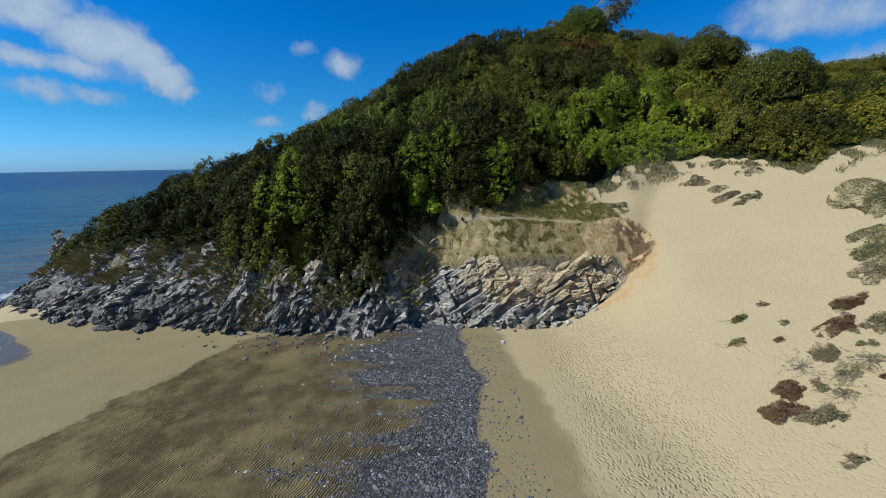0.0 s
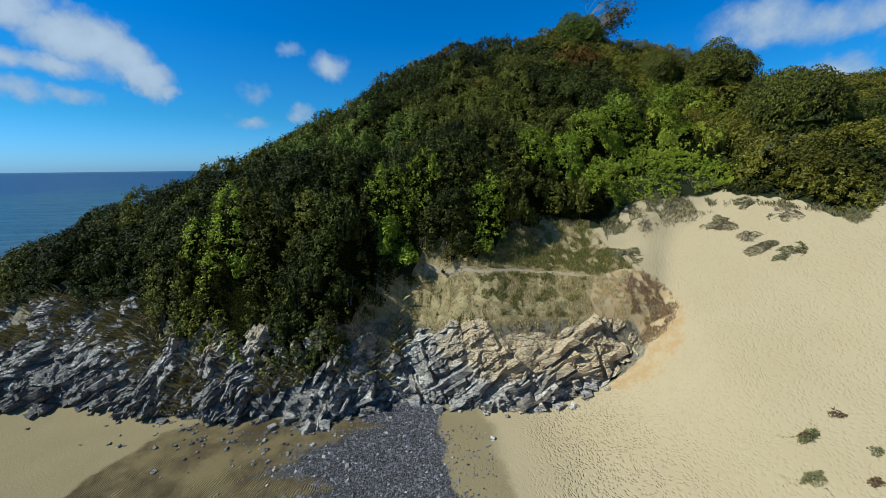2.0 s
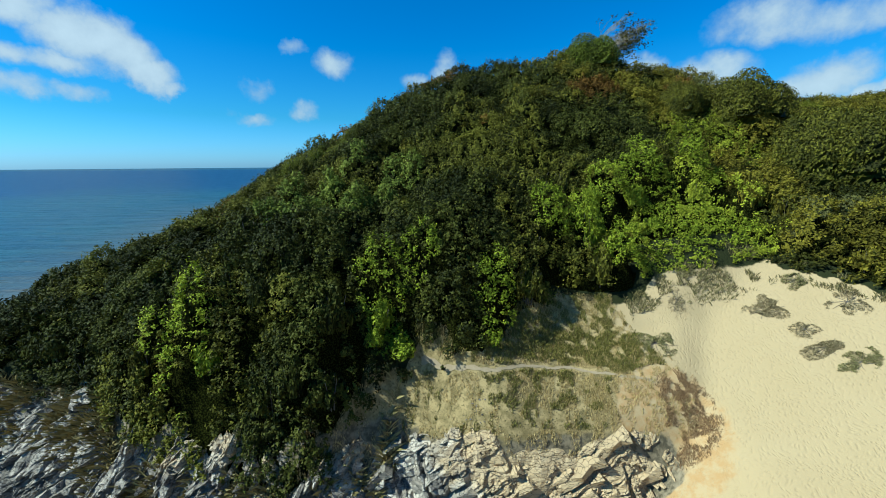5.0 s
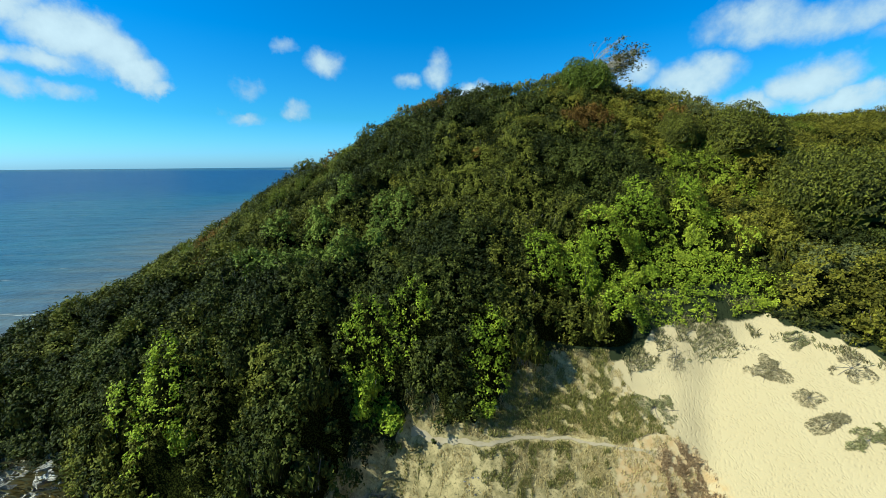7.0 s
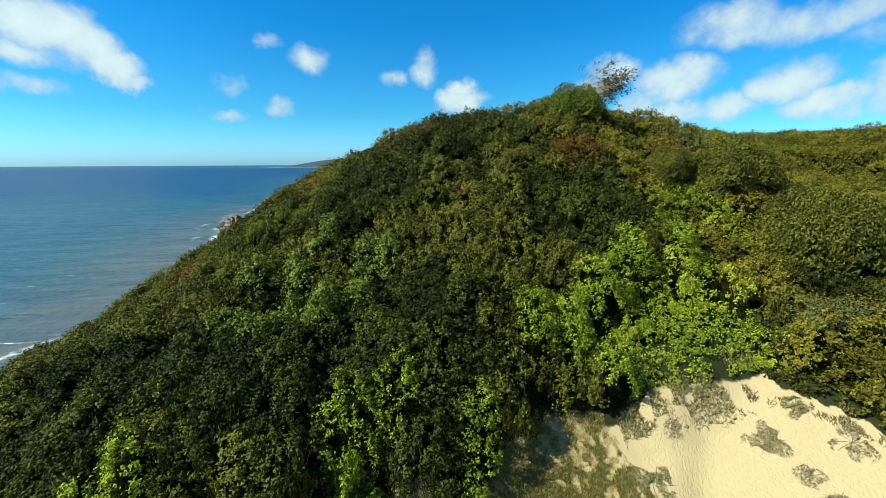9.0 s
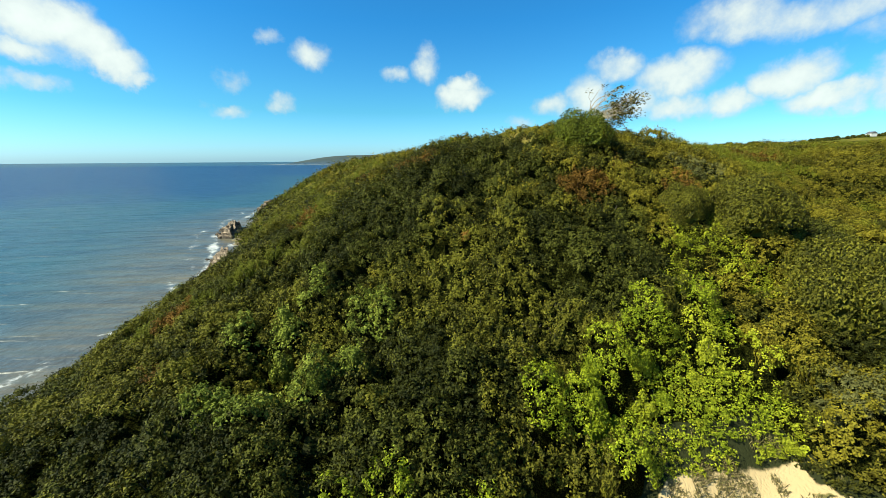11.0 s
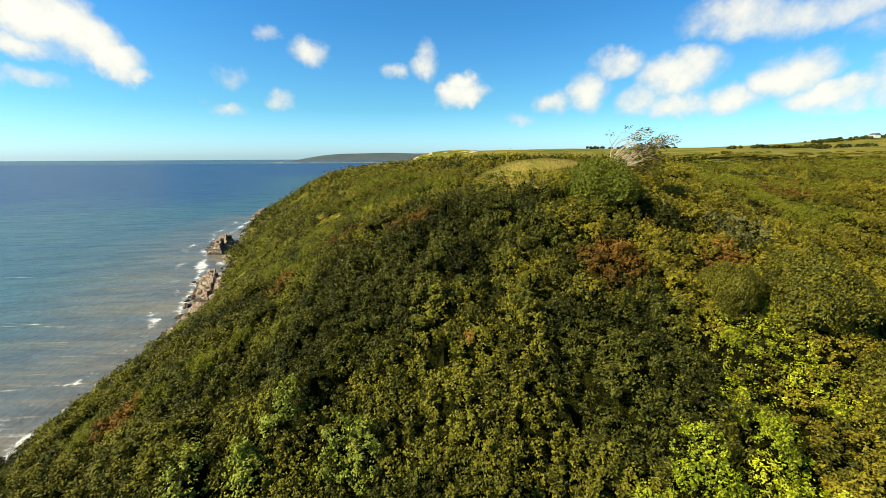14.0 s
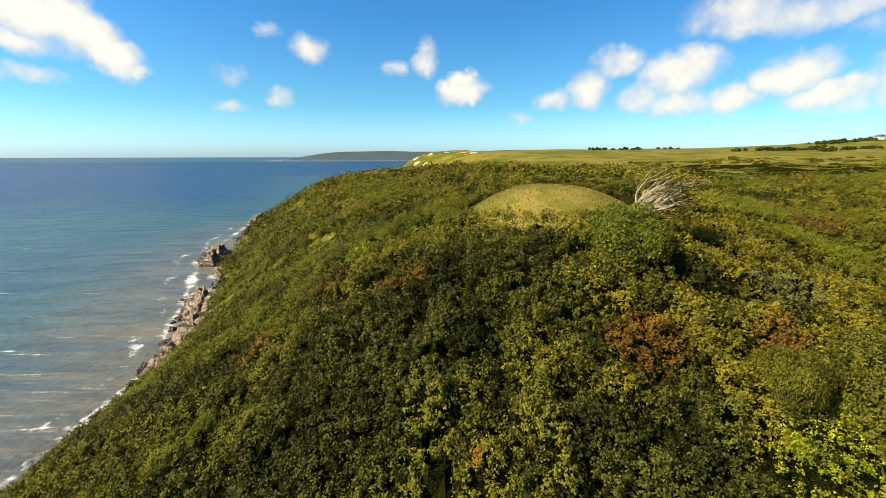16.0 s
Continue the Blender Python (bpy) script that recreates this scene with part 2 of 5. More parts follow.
class Maker:
    """Short hand for node trees."""
    def __init__(self, name, rough=0.8, spec=0.3):
        self.m, self.n, self.l, self.b = material(name, rough, spec)
        self.pos = self.n.new("ShaderNodeNewGeometry").outputs["Position"]

    def noise(self, scale, detail=4, rough=0.55, vec=None, stretch=None):
        t = self.n.new("ShaderNodeTexNoise")
        t.inputs["Scale"].default_value, t.inputs["Detail"].default_value, t.inputs["Roughness"].default_value = scale, detail, rough
        v = vec or self.pos
        if stretch:
            mp = self.n.new("ShaderNodeMapping")
            mp.inputs["Rotation"].default_value = [radians(a) for a in stretch[0]]
            mp.inputs["Scale"].default_value = stretch[1]
            self.l.new(v, mp.inputs["Vector"])
            v = mp.outputs[0]
        self.l.new(v, t.inputs["Vector"])
        return t.outputs["Fac"]

    def put(self, sock, v):
        if isinstance(v, (int, float)):
            sock.default_value = v
        elif isinstance(v, (tuple, list)):
            sock.default_value = (*v, 1.0) if len(v) == 3 and sock.type == "RGBA" else v
        else:
            self.l.new(v, sock)

    def math(self, op, a, b=0.0):
        n = self.n.new("ShaderNodeMath"); n.operation = op
        self.put(n.inputs[0], a); self.put(n.inputs[1], b)
        return n.outputs[0]

    def step(self, v, a, b, lo=0.0, hi=1.0):
        n = self.n.new("ShaderNodeMapRange"); n.interpolation_type = "SMOOTHSTEP"
        self.put(n.inputs["Value"], v)
        n.inputs["From Min"].default_value, n.inputs["From Max"].default_value = a, b
        n.inputs["To Min"].default_value, n.inputs["To Max"].default_value = lo, hi
        return n.outputs[0]

    def mix(self, f, a, b):
        n = self.n.new("ShaderNodeMix"); n.data_type = "RGBA"
        self.put(n.inputs[0], f); self.put(n.inputs[6], a); self.put(n.inputs[7], b)
        return n.outputs[2]

    def bump(self, h, dist, strength=1.0):
        n = self.n.new("ShaderNodeBump")
        n.inputs["Distance"].default_value, n.inputs["Strength"].default_value = dist, strength
        self.put(n.inputs["Height"], h)
        self.l.new(n.outputs[0], self.b.inputs["Normal"])

    def attr(self, name):
        a = self.n.new("ShaderNodeAttribute"); a.attribute_name = name
        return a.outputs["Fac"]

    def xyz(self):
        s = self.n.new("ShaderNodeSeparateXYZ"); self.l.new(self.pos, s.inputs[0])
        return s.outputs

    def color(self, v):
        self.put(self.b.inputs["Base Color"], v)

def island(mk):
    g = mk.n.new("ShaderNodeNewGeometry")
    return g.outputs["Random Per Island"]

# ground sheet: cover comes from attributes that say what lies where
k = Maker("ground_cover", 0.9, 0.06)
grain = k.noise(60, 3)
dry = k.mix(k.noise(0.35, 3), (0.340, 0.245, 0.121), (0.384, 0.284, 0.151))
dry = k.mix(k.step(grain, 0.45, 0.8), dry, (0.232, 0.181, 0.118))
damp = k.mix(k.step(k.noise(0.45, 6, 0.7), 0.38, 0.62), (0.150, 0.107, 0.046), (0.078, 0.053, 0.024))
tan = k.mix(k.noise(0.6, 4), (0.235, 0.174, 0.0851), (0.19, 0.139, 0.0664))
wet = k.mix(k.noise(0.3, 3), (0.11, 0.0883, 0.0661), (0.0826, 0.0689, 0.0606))
peb = k.mix(k.step(k.noise(11, 5, 0.75), 0.42, 0.6), (0.022, 0.020, 0.020), (0.085, 0.075, 0.062))
# leaf litter, darkened further so that gaps in the scrub look shaded
soil_shade = k.mix(k.noise(1.2, 5), (0.0122, 0.0143, 0.00551), (0.0248, 0.0275, 0.00988))
grass = k.mix(k.step(k.noise(1.6, 6, 0.7), 0.38, 0.62), (0.175, 0.130, 0.055), (0.335, 0.244, 0.110))
grass = k.mix(k.step(k.noise(9, 5, 0.75), 0.54, 0.64), grass, (0.062, 0.050, 0.020))
earth = k.mix(k.step(k.noise(1.8, 5, 0.7), 0.38, 0.62), (0.34, 0.21, 0.09), (0.36, 0.26, 0.135))
turf = k.mix(k.step(k.noise(0.22, 4), 0.4, 0.62), (0.112, 0.104, 0.017), (0.175, 0.132, 0.034))
heath = k.mix(k.step(k.noise(0.035, 5, 0.6), 0.42, 0.58), (0.062, 0.068, 0.008), (0.135, 0.108, 0.018))
rock = k.mix(k.step(k.noise(2.2, 6, 0.7), 0.38, 0.62), (0.08, 0.066, 0.041), (0.22, 0.173, 0.108))
c = dry
for name, paint in (("tan", tan), ("damp", damp), ("wet", wet), ("pebble", peb), ("soil_shade", soil_shade), ("bank", grass), ("earth", earth), ("turf", turf), ("heath", heath), ("rock", rock)):
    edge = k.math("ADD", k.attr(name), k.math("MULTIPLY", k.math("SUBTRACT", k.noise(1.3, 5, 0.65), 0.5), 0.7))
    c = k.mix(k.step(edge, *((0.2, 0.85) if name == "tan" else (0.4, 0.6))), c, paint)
# blue-grey of distant haze put into the far headland's base colour
hazy_cape = k.mix(k.noise(0.01, 4), (0.030, 0.045, 0.046), (0.058, 0.072, 0.070))
c = k.mix(k.attr('hazy_cape'), c, hazy_cape)
k.color(c)
wave = k.n.new("ShaderNodeTexWave")
wave.inputs["Scale"].default_value, wave.inputs["Distortion"].default_value, wave.inputs["Detail"].default_value, wave.inputs["Detail Scale"].default_value = 2.6, 12.0, 3.0, 0.5
wavemap = k.n.new("ShaderNodeMapping"); wavemap.inputs["Rotation"].default_value = (0, 0, 0.35)
k.l.new(k.pos, wavemap.inputs["Vector"]); k.l.new(wavemap.outputs[0], wave.inputs["Vector"])
ripple = k.math("MULTIPLY", wave.outputs["Fac"], k.step(k.noise(0.4, 3), 0.35, 0.6))
cellmap = k.n.new("ShaderNodeMapping"); cellmap.inputs["Scale"].default_value = (1.5, 1.15, 0.2)
cellmap.inputs["Rotation"].default_value = (0, 0, 0.6)
warp = k.n.new("ShaderNodeTexNoise"); warp.inputs["Scale"].default_value = 0.7
k.l.new(k.pos, warp.inputs["Vector"])
addv = k.n.new("ShaderNodeVectorMath"); addv.operation = "ADD"
k.l.new(k.pos, addv.inputs[0]); k.l.new(warp.outputs["Color"], addv.inputs[1])
k.l.new(addv.outputs[0], cellmap.inputs["Vector"])
cells = k.n.new("ShaderNodeTexVoronoi"); cells.inputs["Scale"].default_value = 5.0
k.l.new(cellmap.outputs[0], cells.inputs["Vector"])
prints = k.math("ADD", k.step(cells.outputs["Distance"], 0.0, 0.6), k.math("MULTIPLY", k.noise(5, 4, 0.6), 0.6))
sandbump = k.math("ADD", k.math("MULTIPLY", ripple, k.attr("damp")), k.math("MULTIPLY", prints, k.attr("trod")))
k.bump(k.math("ADD", sandbump, k.math("MULTIPLY", k.noise(14, 4, 0.6), 0.25)), 0.045)
k.put(k.b.inputs["Roughness"], k.step(k.attr("wet"), 0.3, 0.8, 0.92, 0.25))
GROUND = k.m

k = Maker("sea_water", 0.3, 0.35)
depth = k.attr("depth")
tint = k.mix(k.step(depth, 0.6, 8.0), (0.0988, 0.0851, 0.0551), (0.0209, 0.0606, 0.0716))
tint = k.mix(k.step(k.math("ADD", k.math("MULTIPLY", depth, 0.012), k.noise(0.006, 4)), 0.62, 0.95), tint, (0.00664, 0.0275, 0.0716))
bands = k.math("ADD", k.math("MULTIPLY", k.noise(0.05, 5, 0.6, stretch=((0, 0, 15), (0.3, 1.6, 1))), 0.6), k.math("MULTIPLY", k.noise(0.16, 4, 0.6, stretch=((0, 0, 20), (0.3, 1.8, 1))), 0.4))
tint = k.mix(k.step(bands, 0.42, 0.58), tint, k.mix(0.45, tint, (0.008, 0.028, 0.05)))
lace = k.math("ADD", k.noise(0.7, 8, 0.78), k.math("MULTIPLY", k.math("SUBTRACT", k.noise(0.09, 3), 0.5), 0.7))
near = k.math("ADD", k.step(depth, 0.0, 0.9, 0.30, 0.0), k.math("MULTIPLY", k.attr("surf"), 0.38))
foam = k.step(k.math("ADD", lace, near), 0.80, 0.98)
k.color(k.mix(foam, tint, (0.38, 0.39, 0.385)))
k.put(k.b.inputs["Roughness"], k.step(foam, 0, 1, 0.38, 0.8))
swell = k.math("ADD", k.noise(0.10, 3, 0.52, stretch=((0, 0, 22), (0.35, 1.6, 1))), k.math("MULTIPLY", k.noise(0.8, 3, 0.5), 0.07))
k.bump(swell, 3.0, 1.0)
WATER = k.m

def leaf_material(name, dark, light, old=None, share=0.13):
    k = Maker(name, 0.66, 0.08)
    tone = k.mix(k.step(island(k), 0.0, 1.0), dark, light)
    tone = k.mix(k.step(k.noise(0.45, 3), 0.4, 0.65), tone, k.mix(0.5, tone, dark))
    tuft = k.n.new("ShaderNodeAttribute"); tuft.attribute_name = "tuft"
    tone = k.mix(k.step(tuft.outputs["Fac"], 0.05, 0.5), tone, k.mix(0.75, tone, light))
    tone = k.mix(k.step(tuft.outputs["Fac"], -0.05, -0.5), tone, k.mix(0.75, tone, dark))
    if old:
        tone = k.mix(k.step(k.noise(0.8, 4, 0.6), 0.62, 0.72), tone, old)
    k.color(tone)
    tr = k.n.new("ShaderNodeBsdfTranslucent"); k.l.new(tone, tr.inputs["Color"])
    mx = k.n.new("ShaderNodeMixShader"); mx.inputs[0].default_value = share
    k.l.new(k.b.outputs[0], mx.inputs[1]); k.l.new(tr.outputs[0], mx.inputs[2])
    k.l.new(mx.outputs[0], k.n["Material Output"].inputs["Surface"])
    return k.m

LEAF = {
    "dark": leaf_material("dark_leaves", (0.0115, 0.014, 0.0026), (0.086, 0.088, 0.013)),
    "mid": leaf_material("green_leaves", (0.024, 0.025, 0.004), (0.140, 0.130, 0.015)),
    "olive": leaf_material("olive_leaves", (0.050, 0.043, 0.005), (0.190, 0.158, 0.016)),
    "lime": leaf_material("climber_leaves", (0.080, 0.105, 0.006), (0.27, 0.305, 0.020)),
    "pale": leaf_material("pale_climber_leaves", (0.066, 0.085, 0.010), (0.225, 0.25, 0.038)),
    "rust": leaf_material("rusty_leaves", (0.066, 0.036, 0.006), (0.17, 0.088, 0.016)),
    "grey": leaf_material("grey_leaves", (0.0545, 0.0555, 0.0166), (0.128, 0.121, 0.037)),
    "gold": leaf_material("yellow_green_leaves", (0.095, 0.108, 0.007), (0.33, 0.345, 0.026)),
    "fresh": leaf_material("fresh_tree_leaves", (0.028, 0.036, 0.004), (0.14, 0.16, 0.016)),
    "bracken": leaf_material("bracken_fronds", (0.050, 0.060, 0.005), (0.142, 0.146, 0.014)),
}
k = Maker("bark", 0.85)
k.color(k.mix(k.noise(6, 5), (0.0661, 0.0523, 0.0386), (0.143, 0.121, 0.0988)))
k.bump(k.noise(20, 4), 0.02)
BARK = k.m
k = Maker("bleached_wood", 0.8)
k.color(k.mix(k.noise(6, 5), (0.19, 0.15, 0.10), (0.42, 0.34, 0.235)))
BLEACHED = k.m

# ---------------- mesh helpers ----------------
def mesh_from(name, verts, faces, mat, smooth_shade=False):
    me = bpy.data.meshes.new(name)
    verts = np.asarray(verts, np.float32)
    faces = np.asarray(faces, np.int32)
    n = faces.shape[1]
    me.vertices.add(len(verts)); me.vertices.foreach_set("co", verts.ravel())
    me.loops.add(faces.size); me.loops.foreach_set("vertex_index", faces.ravel())
    me.polygons.add(len(faces)); me.polygons.foreach_set("loop_start", np.arange(0, faces.size, n, dtype=np.int32))
    me.polygons.foreach_set("use_smooth", np.full(len(faces), smooth_shade))
    me.update(calc_edges=True)
    me.materials.append(mat)
    return me

def grid_sheet(name, xs, ys, height, mat, attrs=()):
    X, Y = np.meshgrid(xs, ys)
    Z = height(X, Y)
    nx, ny = len(xs), len(ys)
    i = np.arange(nx * ny).reshape(ny, nx)
    quads = np.stack([i[:-1, :-1], i[:-1, 1:], i[1:, 1:], i[1:, :-1]], -1).reshape(-1, 4)
    me = mesh_from(name, np.stack([X, Y, Z], -1).reshape(-1, 3), quads, mat, True)
    for key, fn in attrs:
        a = me.attributes.new(key, "FLOAT", "POINT")
        a.data.foreach_set("value", np.clip(fn(X, Y, Z), -50, 50).astype(np.float32).ravel())
    return new(name, me)

def spread(a, b, step, far, grow=1.18):
    """Even steps from a to b, then ever wider ones out to the far distances."""
    mid = list(np.arange(a, b + step / 2, step))
    hi, s = [], step
    while (hi or mid)[-1] < far[1]:
        s *= grow; hi.append((hi or mid)[-1] + s)
    lo, s = [], step
    while (lo or [mid[0]])[-1] > far[0]:
        s *= grow; lo.append((lo or [mid[0]])[-1] - s)
    return np.array(lo[::-1] + mid + hi)

# ---------------- ground and sea ----------------
def cover_pebble(x, y, z):
    right_wander = 0.5 * vnoise(x, y, 1.1, 74) + 0.3 * vnoise(x, y, 3.0, 75)
    left = np.interp(y, [10, 13.5, 15.8, 18.9, 22.9, 25.9, 29, 31], [-7.0, -5.7, -3.4, -2.6, -4.6, -5.6, -3.6, -3.0]) + 3.2 * vnoise(x * 0.12, y, 0.5, 5) + 1.8 * vnoise(x * 0.3, y, 1.6, 6) + 0.6
    right = np.interp(y, [10, 13.4, 17, 20.8, 27.5, 31], [2.2, 2.2, 2.3, 2.2, 1.1, 0.6]) + right_wander
    return smooth(x - left, -3.0, 2.6) * (1 - smooth(x - right, -0.5, 0.5)) * (y < 31)

def cover_tan(x, y, z):
    right = np.interp(y, [8, 13.4, 16, 20.3, 24.8, 28.3, 30], [7.2, 6.2, 5.6, 5.1, 4.6, 4.2, 3.5])
    return (1 - smooth(x - right + 0.5 * vnoise(x, y, 1.6, 72) + 0.3 * vnoise(x, y, 0.6, 73), -0.9, 0.9)) * (y < 33)

def cover_damp(x, y, z):
    left = np.interp(y, [8, 16.6, 17.6, 21.4, 24.7, 27, 30], [-23, -20.0, -19, -17.7, -17.0, -14.9, -12])
    right = np.interp(y, [10, 16, 22, 28], [1.6, 1.6, 1.4, 0.2])
    return smooth(x - left + 0.8 * vnoise(x, y, 2.0, 71), -2.2, 2.6) * (1 - smooth(x - right, -0.5, 0.5)) * (y < foot(x) + 0.2)

def cover_wet(x, y, z):
    return 1 - smooth(z, 0.26, 0.42)

def cover_rock(x, y, z):
    ys = y - foot(x)
    face = smooth(ys, -0.4, 0.2) * (1 - smooth(ys - np.interp(x, [-24, -16, -1, 2], [2.0, 0.4, 0.0, -1.0]), 1.9, 2.9)) * (1 - smooth(x, 13.2, 14.6))
    face = np.maximum(face, (x < -2.5) * smooth(ys, 0.5, 1.2) * (1 - smooth(y - scrub_edge(x), -1.0, -0.3)) * (y > 27) * (x > -47))
    d = x - coast(y)
    shore = 1.3 * smooth(d, -5, -2) * (1 - smooth(d + 2 * vnoise(x, y, 4, 95), 4, 7)) * smooth(y, 92, 100) * (y < 320)
    crag = smooth(d, -6, 4) * (1 - smooth(d, 26, 50)) * smooth(y, 420, 470) * np.clip(0.58 + 0.9 * vnoise(x, y, 6, 93), 0, 1)
    return np.maximum(np.maximum(face, shore), crag)

def cover_soil_shade(x, y, z):
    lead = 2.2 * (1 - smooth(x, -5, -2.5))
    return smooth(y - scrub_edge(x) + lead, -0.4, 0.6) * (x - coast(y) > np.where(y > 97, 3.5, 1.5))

def cover_bank(x, y, z):
    ys = y - foot(x)
    return smooth(ys, 0.7, 1.4) * (y - scrub_edge(x) < 0.6) * smooth(x, -6, -3) * (1 - smooth(x + 0.25 * (y - 30), 12.6, 16.0))

def cover_turf(x, y, z):
    return np.clip(1.25 - np.sqrt(mound(x, y)), 0, 1) * 1.4

def cover_heath(x, y, z):
    return np.maximum(smooth(y, 98, 112) * (x - coast(y) > 7), y > 1900)

def cover_trod(x, y, z):
    return (smooth(x, 5, 8) * (1 - 0.7 * smooth(x, 9, 14)) + 0.2) * (1 - smooth(y - foot(x), -0.2, 0.8) * (x < 15))

gx = spread(-62, 62, 0.5, (-4700, 4700))
gy = np.concatenate([spread(0, 26, 0.5, (-400, 0))[:-1], np.arange(26, 36, 0.2), spread(36, 100, 0.6, (36, 4750), 1.12)])
gy = np.unique(np.round(gy, 3))
def sheet_height(x, y):
    z = ground_height(x, y)
    ys = y - foot(x)
    top = np.interp(x, [-24, -16, -1, 2], [3.6, 2.2, 1.9, 1.2])
    return z - 0.55 * smooth(ys, 0.0, 0.5) * (1 - smooth(ys - top, -0.5, 0.4)) * (1 - smooth(x, 11.5, 13.5)) * smooth(x, -46, -42)

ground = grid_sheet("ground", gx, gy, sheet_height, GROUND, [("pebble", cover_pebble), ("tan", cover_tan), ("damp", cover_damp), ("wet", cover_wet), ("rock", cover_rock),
    ("soil_shade", cover_soil_shade), ("bank", cover_bank), ("earth", lambda x, y, z: 1.9 * bell(x, y, 13.5, 29.6, 2.3, 2.4)), ("turf", cover_turf), ("heath", cover_heath), ("trod", cover_trod), ("hazy_cape", lambda x, y, z: (y > 1900) * 1.0)])
tagged(ground, "sandy beach, dune and hill rising to a grassy plateau", "ground", kind="structure")

cliff_x, cliff_y = np.arange(-75, 110, 2.2), np.arange(560, 735, 2.4)
headland = grid_sheet("headland", cliff_x, cliff_y, lambda x, y: ground_height(x, y) + 2.5 * vnoise(x, y, 9, 81) * (1 - smooth(x - coast(y), 20, 45)) + 1.2 - 6 * (smooth(x, 85, 108) + smooth(y, 700, 733) + 1 - smooth(y, 561, 590)), GROUND, [("heath", lambda x, y, z: smooth(x - coast(y) + 14 * vnoise(x, y, 16, 82), 12, 30) * (vnoise(x, y, 12, 83) < 0.5)),
    ("rock", lambda x, y, z: 0.95 * (1 - smooth(x - coast(y), 16, 40)) * (vnoise(x, z, 7, 84) > -0.2))])
tagged(headland, "pale limestone cliff under a heath covered headland", "cliff", kind="structure")

def sea_depth(x, y, z):
    return SEA - ground_height(x, y)

def sea_surf(x, y, z):
    d = coast(y) - x
    w = vnoise(x, y, 9, 8)
    return (np.exp(-((d - 2.5 - 1.5 * w) / 2.5) ** 2) + 0.8 * np.exp(-((d - 9 - 3.0 * w) / 2.0) ** 2)) * (y > 32) * (y < 300)

sx = spread(-140, -14, 1.0, (-4700, 3000))
sy = spread(0, 260, 1.5, (-400, 4720))
sea = grid_sheet("sea", sx, sy, lambda x, y: np.full_like(x, SEA), WATER, [("depth", sea_depth), ("surf", sea_surf)])
tagged(sea, "blue green sea with white surf along the rocks", "sea", kind="structure")

# ---------------- the thicket ----------------
def leaf_cards(rng, pos, out, length, width):
    """Small folded leaf sprays at pos that face roughly along out."""
    n = len(pos)
    nor = out + rng.normal(0, 0.5, (n, 3)); nor /= np.linalg.norm(nor, axis=1)[:, None]
    t = np.cross(nor, rng.normal(0, 1, (n, 3))); t /= np.linalg.norm(t, axis=1)[:, None]
    b = np.cross(nor, t)
    L = (length * rng.uniform(0.6, 1.3, n))[:, None]; W = (width * rng.uniform(0.6, 1.3, n))[:, None]
    v = np.stack([pos - t * L * 0.5 - b * W * 0.5, pos - t * L * 0.35 + b * W * 0.6, pos + t * L * 0.6 - nor * L * 0.12], 1).reshape(-1, 3)
    f = np.arange(n * 3).reshape(-1, 3)
    return v, f

def lobe_shell(c, r):
    """A low dome, the shaded inside of a leaf mass."""
    v, f = [], []
    rings = ((-0.5, 0.8), (0.15, 0.97), (0.7, 0.68))
    for z, w in rings:
        for i in range(5):
            a = i * math.tau / 5 + z
            v.append((c[0] + r * w * math.cos(a), c[1] + r * w * math.sin(a), c[2] + r * z))
    v.append((c[0], c[1], c[2] + r))
    for k in range(2):
        for i in range(5):
            a, b2 = k * 5 + i, k * 5 + (i + 1) % 5
            f += [(a, b2, b2 + 5), (a, b2 + 5, a + 5)]
    for i in range(5):
        f.append((10 + i, 10 + (i + 1) % 5, 15))
    return v, f

def crown_shape(seed, lobes, leaves, leaf, tall=0.9, upright=0.0):
    """Leaf mass of radius about 1 standing on z = 0: vertices and triangles."""
    rng = np.random.default_rng(seed)
    cs, rs = [], []
    for i in range(lobes):
        a, q = rng.uniform(0, math.tau), math.sqrt(rng.random()) * 0.68
        cs.append((q * math.cos(a), q * math.sin(a), tall * (0.25 + 0.55 * rng.random() * (1.1 - q))))
        rs.append(rng.uniform(0.2, 0.42))
    cs, rs = np.array(cs), np.array(rs)
    pick = rng.choice(lobes, leaves * 3, p=rs ** 2 / (rs ** 2).sum())
    d = rng.normal(0, 1, (leaves * 3, 3)); d /= np.linalg.norm(d, axis=1)[:, None]
    d[:, 2] = np.where(d[:, 2] < -0.35, -d[:, 2], d[:, 2])
    p = cs[pick] + d * (rs[pick] * rng.uniform(0.82, 1.12, leaves * 3))[:, None]
    gap = np.linalg.norm(p[:, None] - cs[None], axis=2) - 0.86 * rs[None]
    gap[np.arange(len(p)), pick] = 1
    keep = (gap.min(1) > 0) & (p[:, 2] > 0.02)
    p, d = p[keep][:leaves], d[keep][:leaves]
    d = d + np.array([0, 0, upright])
    v, f = leaf_cards(rng, p, d, leaf, leaf * 0.62)
    vs, fs, n = [v], [f], len(v)
    for c, r in zip(cs, rs):
        sv, sf = lobe_shell(c, r * 0.68)
        vs.append(np.array(sv)); fs.append(np.array(sf) + n); n += len(sv)
    return np.concatenate(vs), np.concatenate(fs)

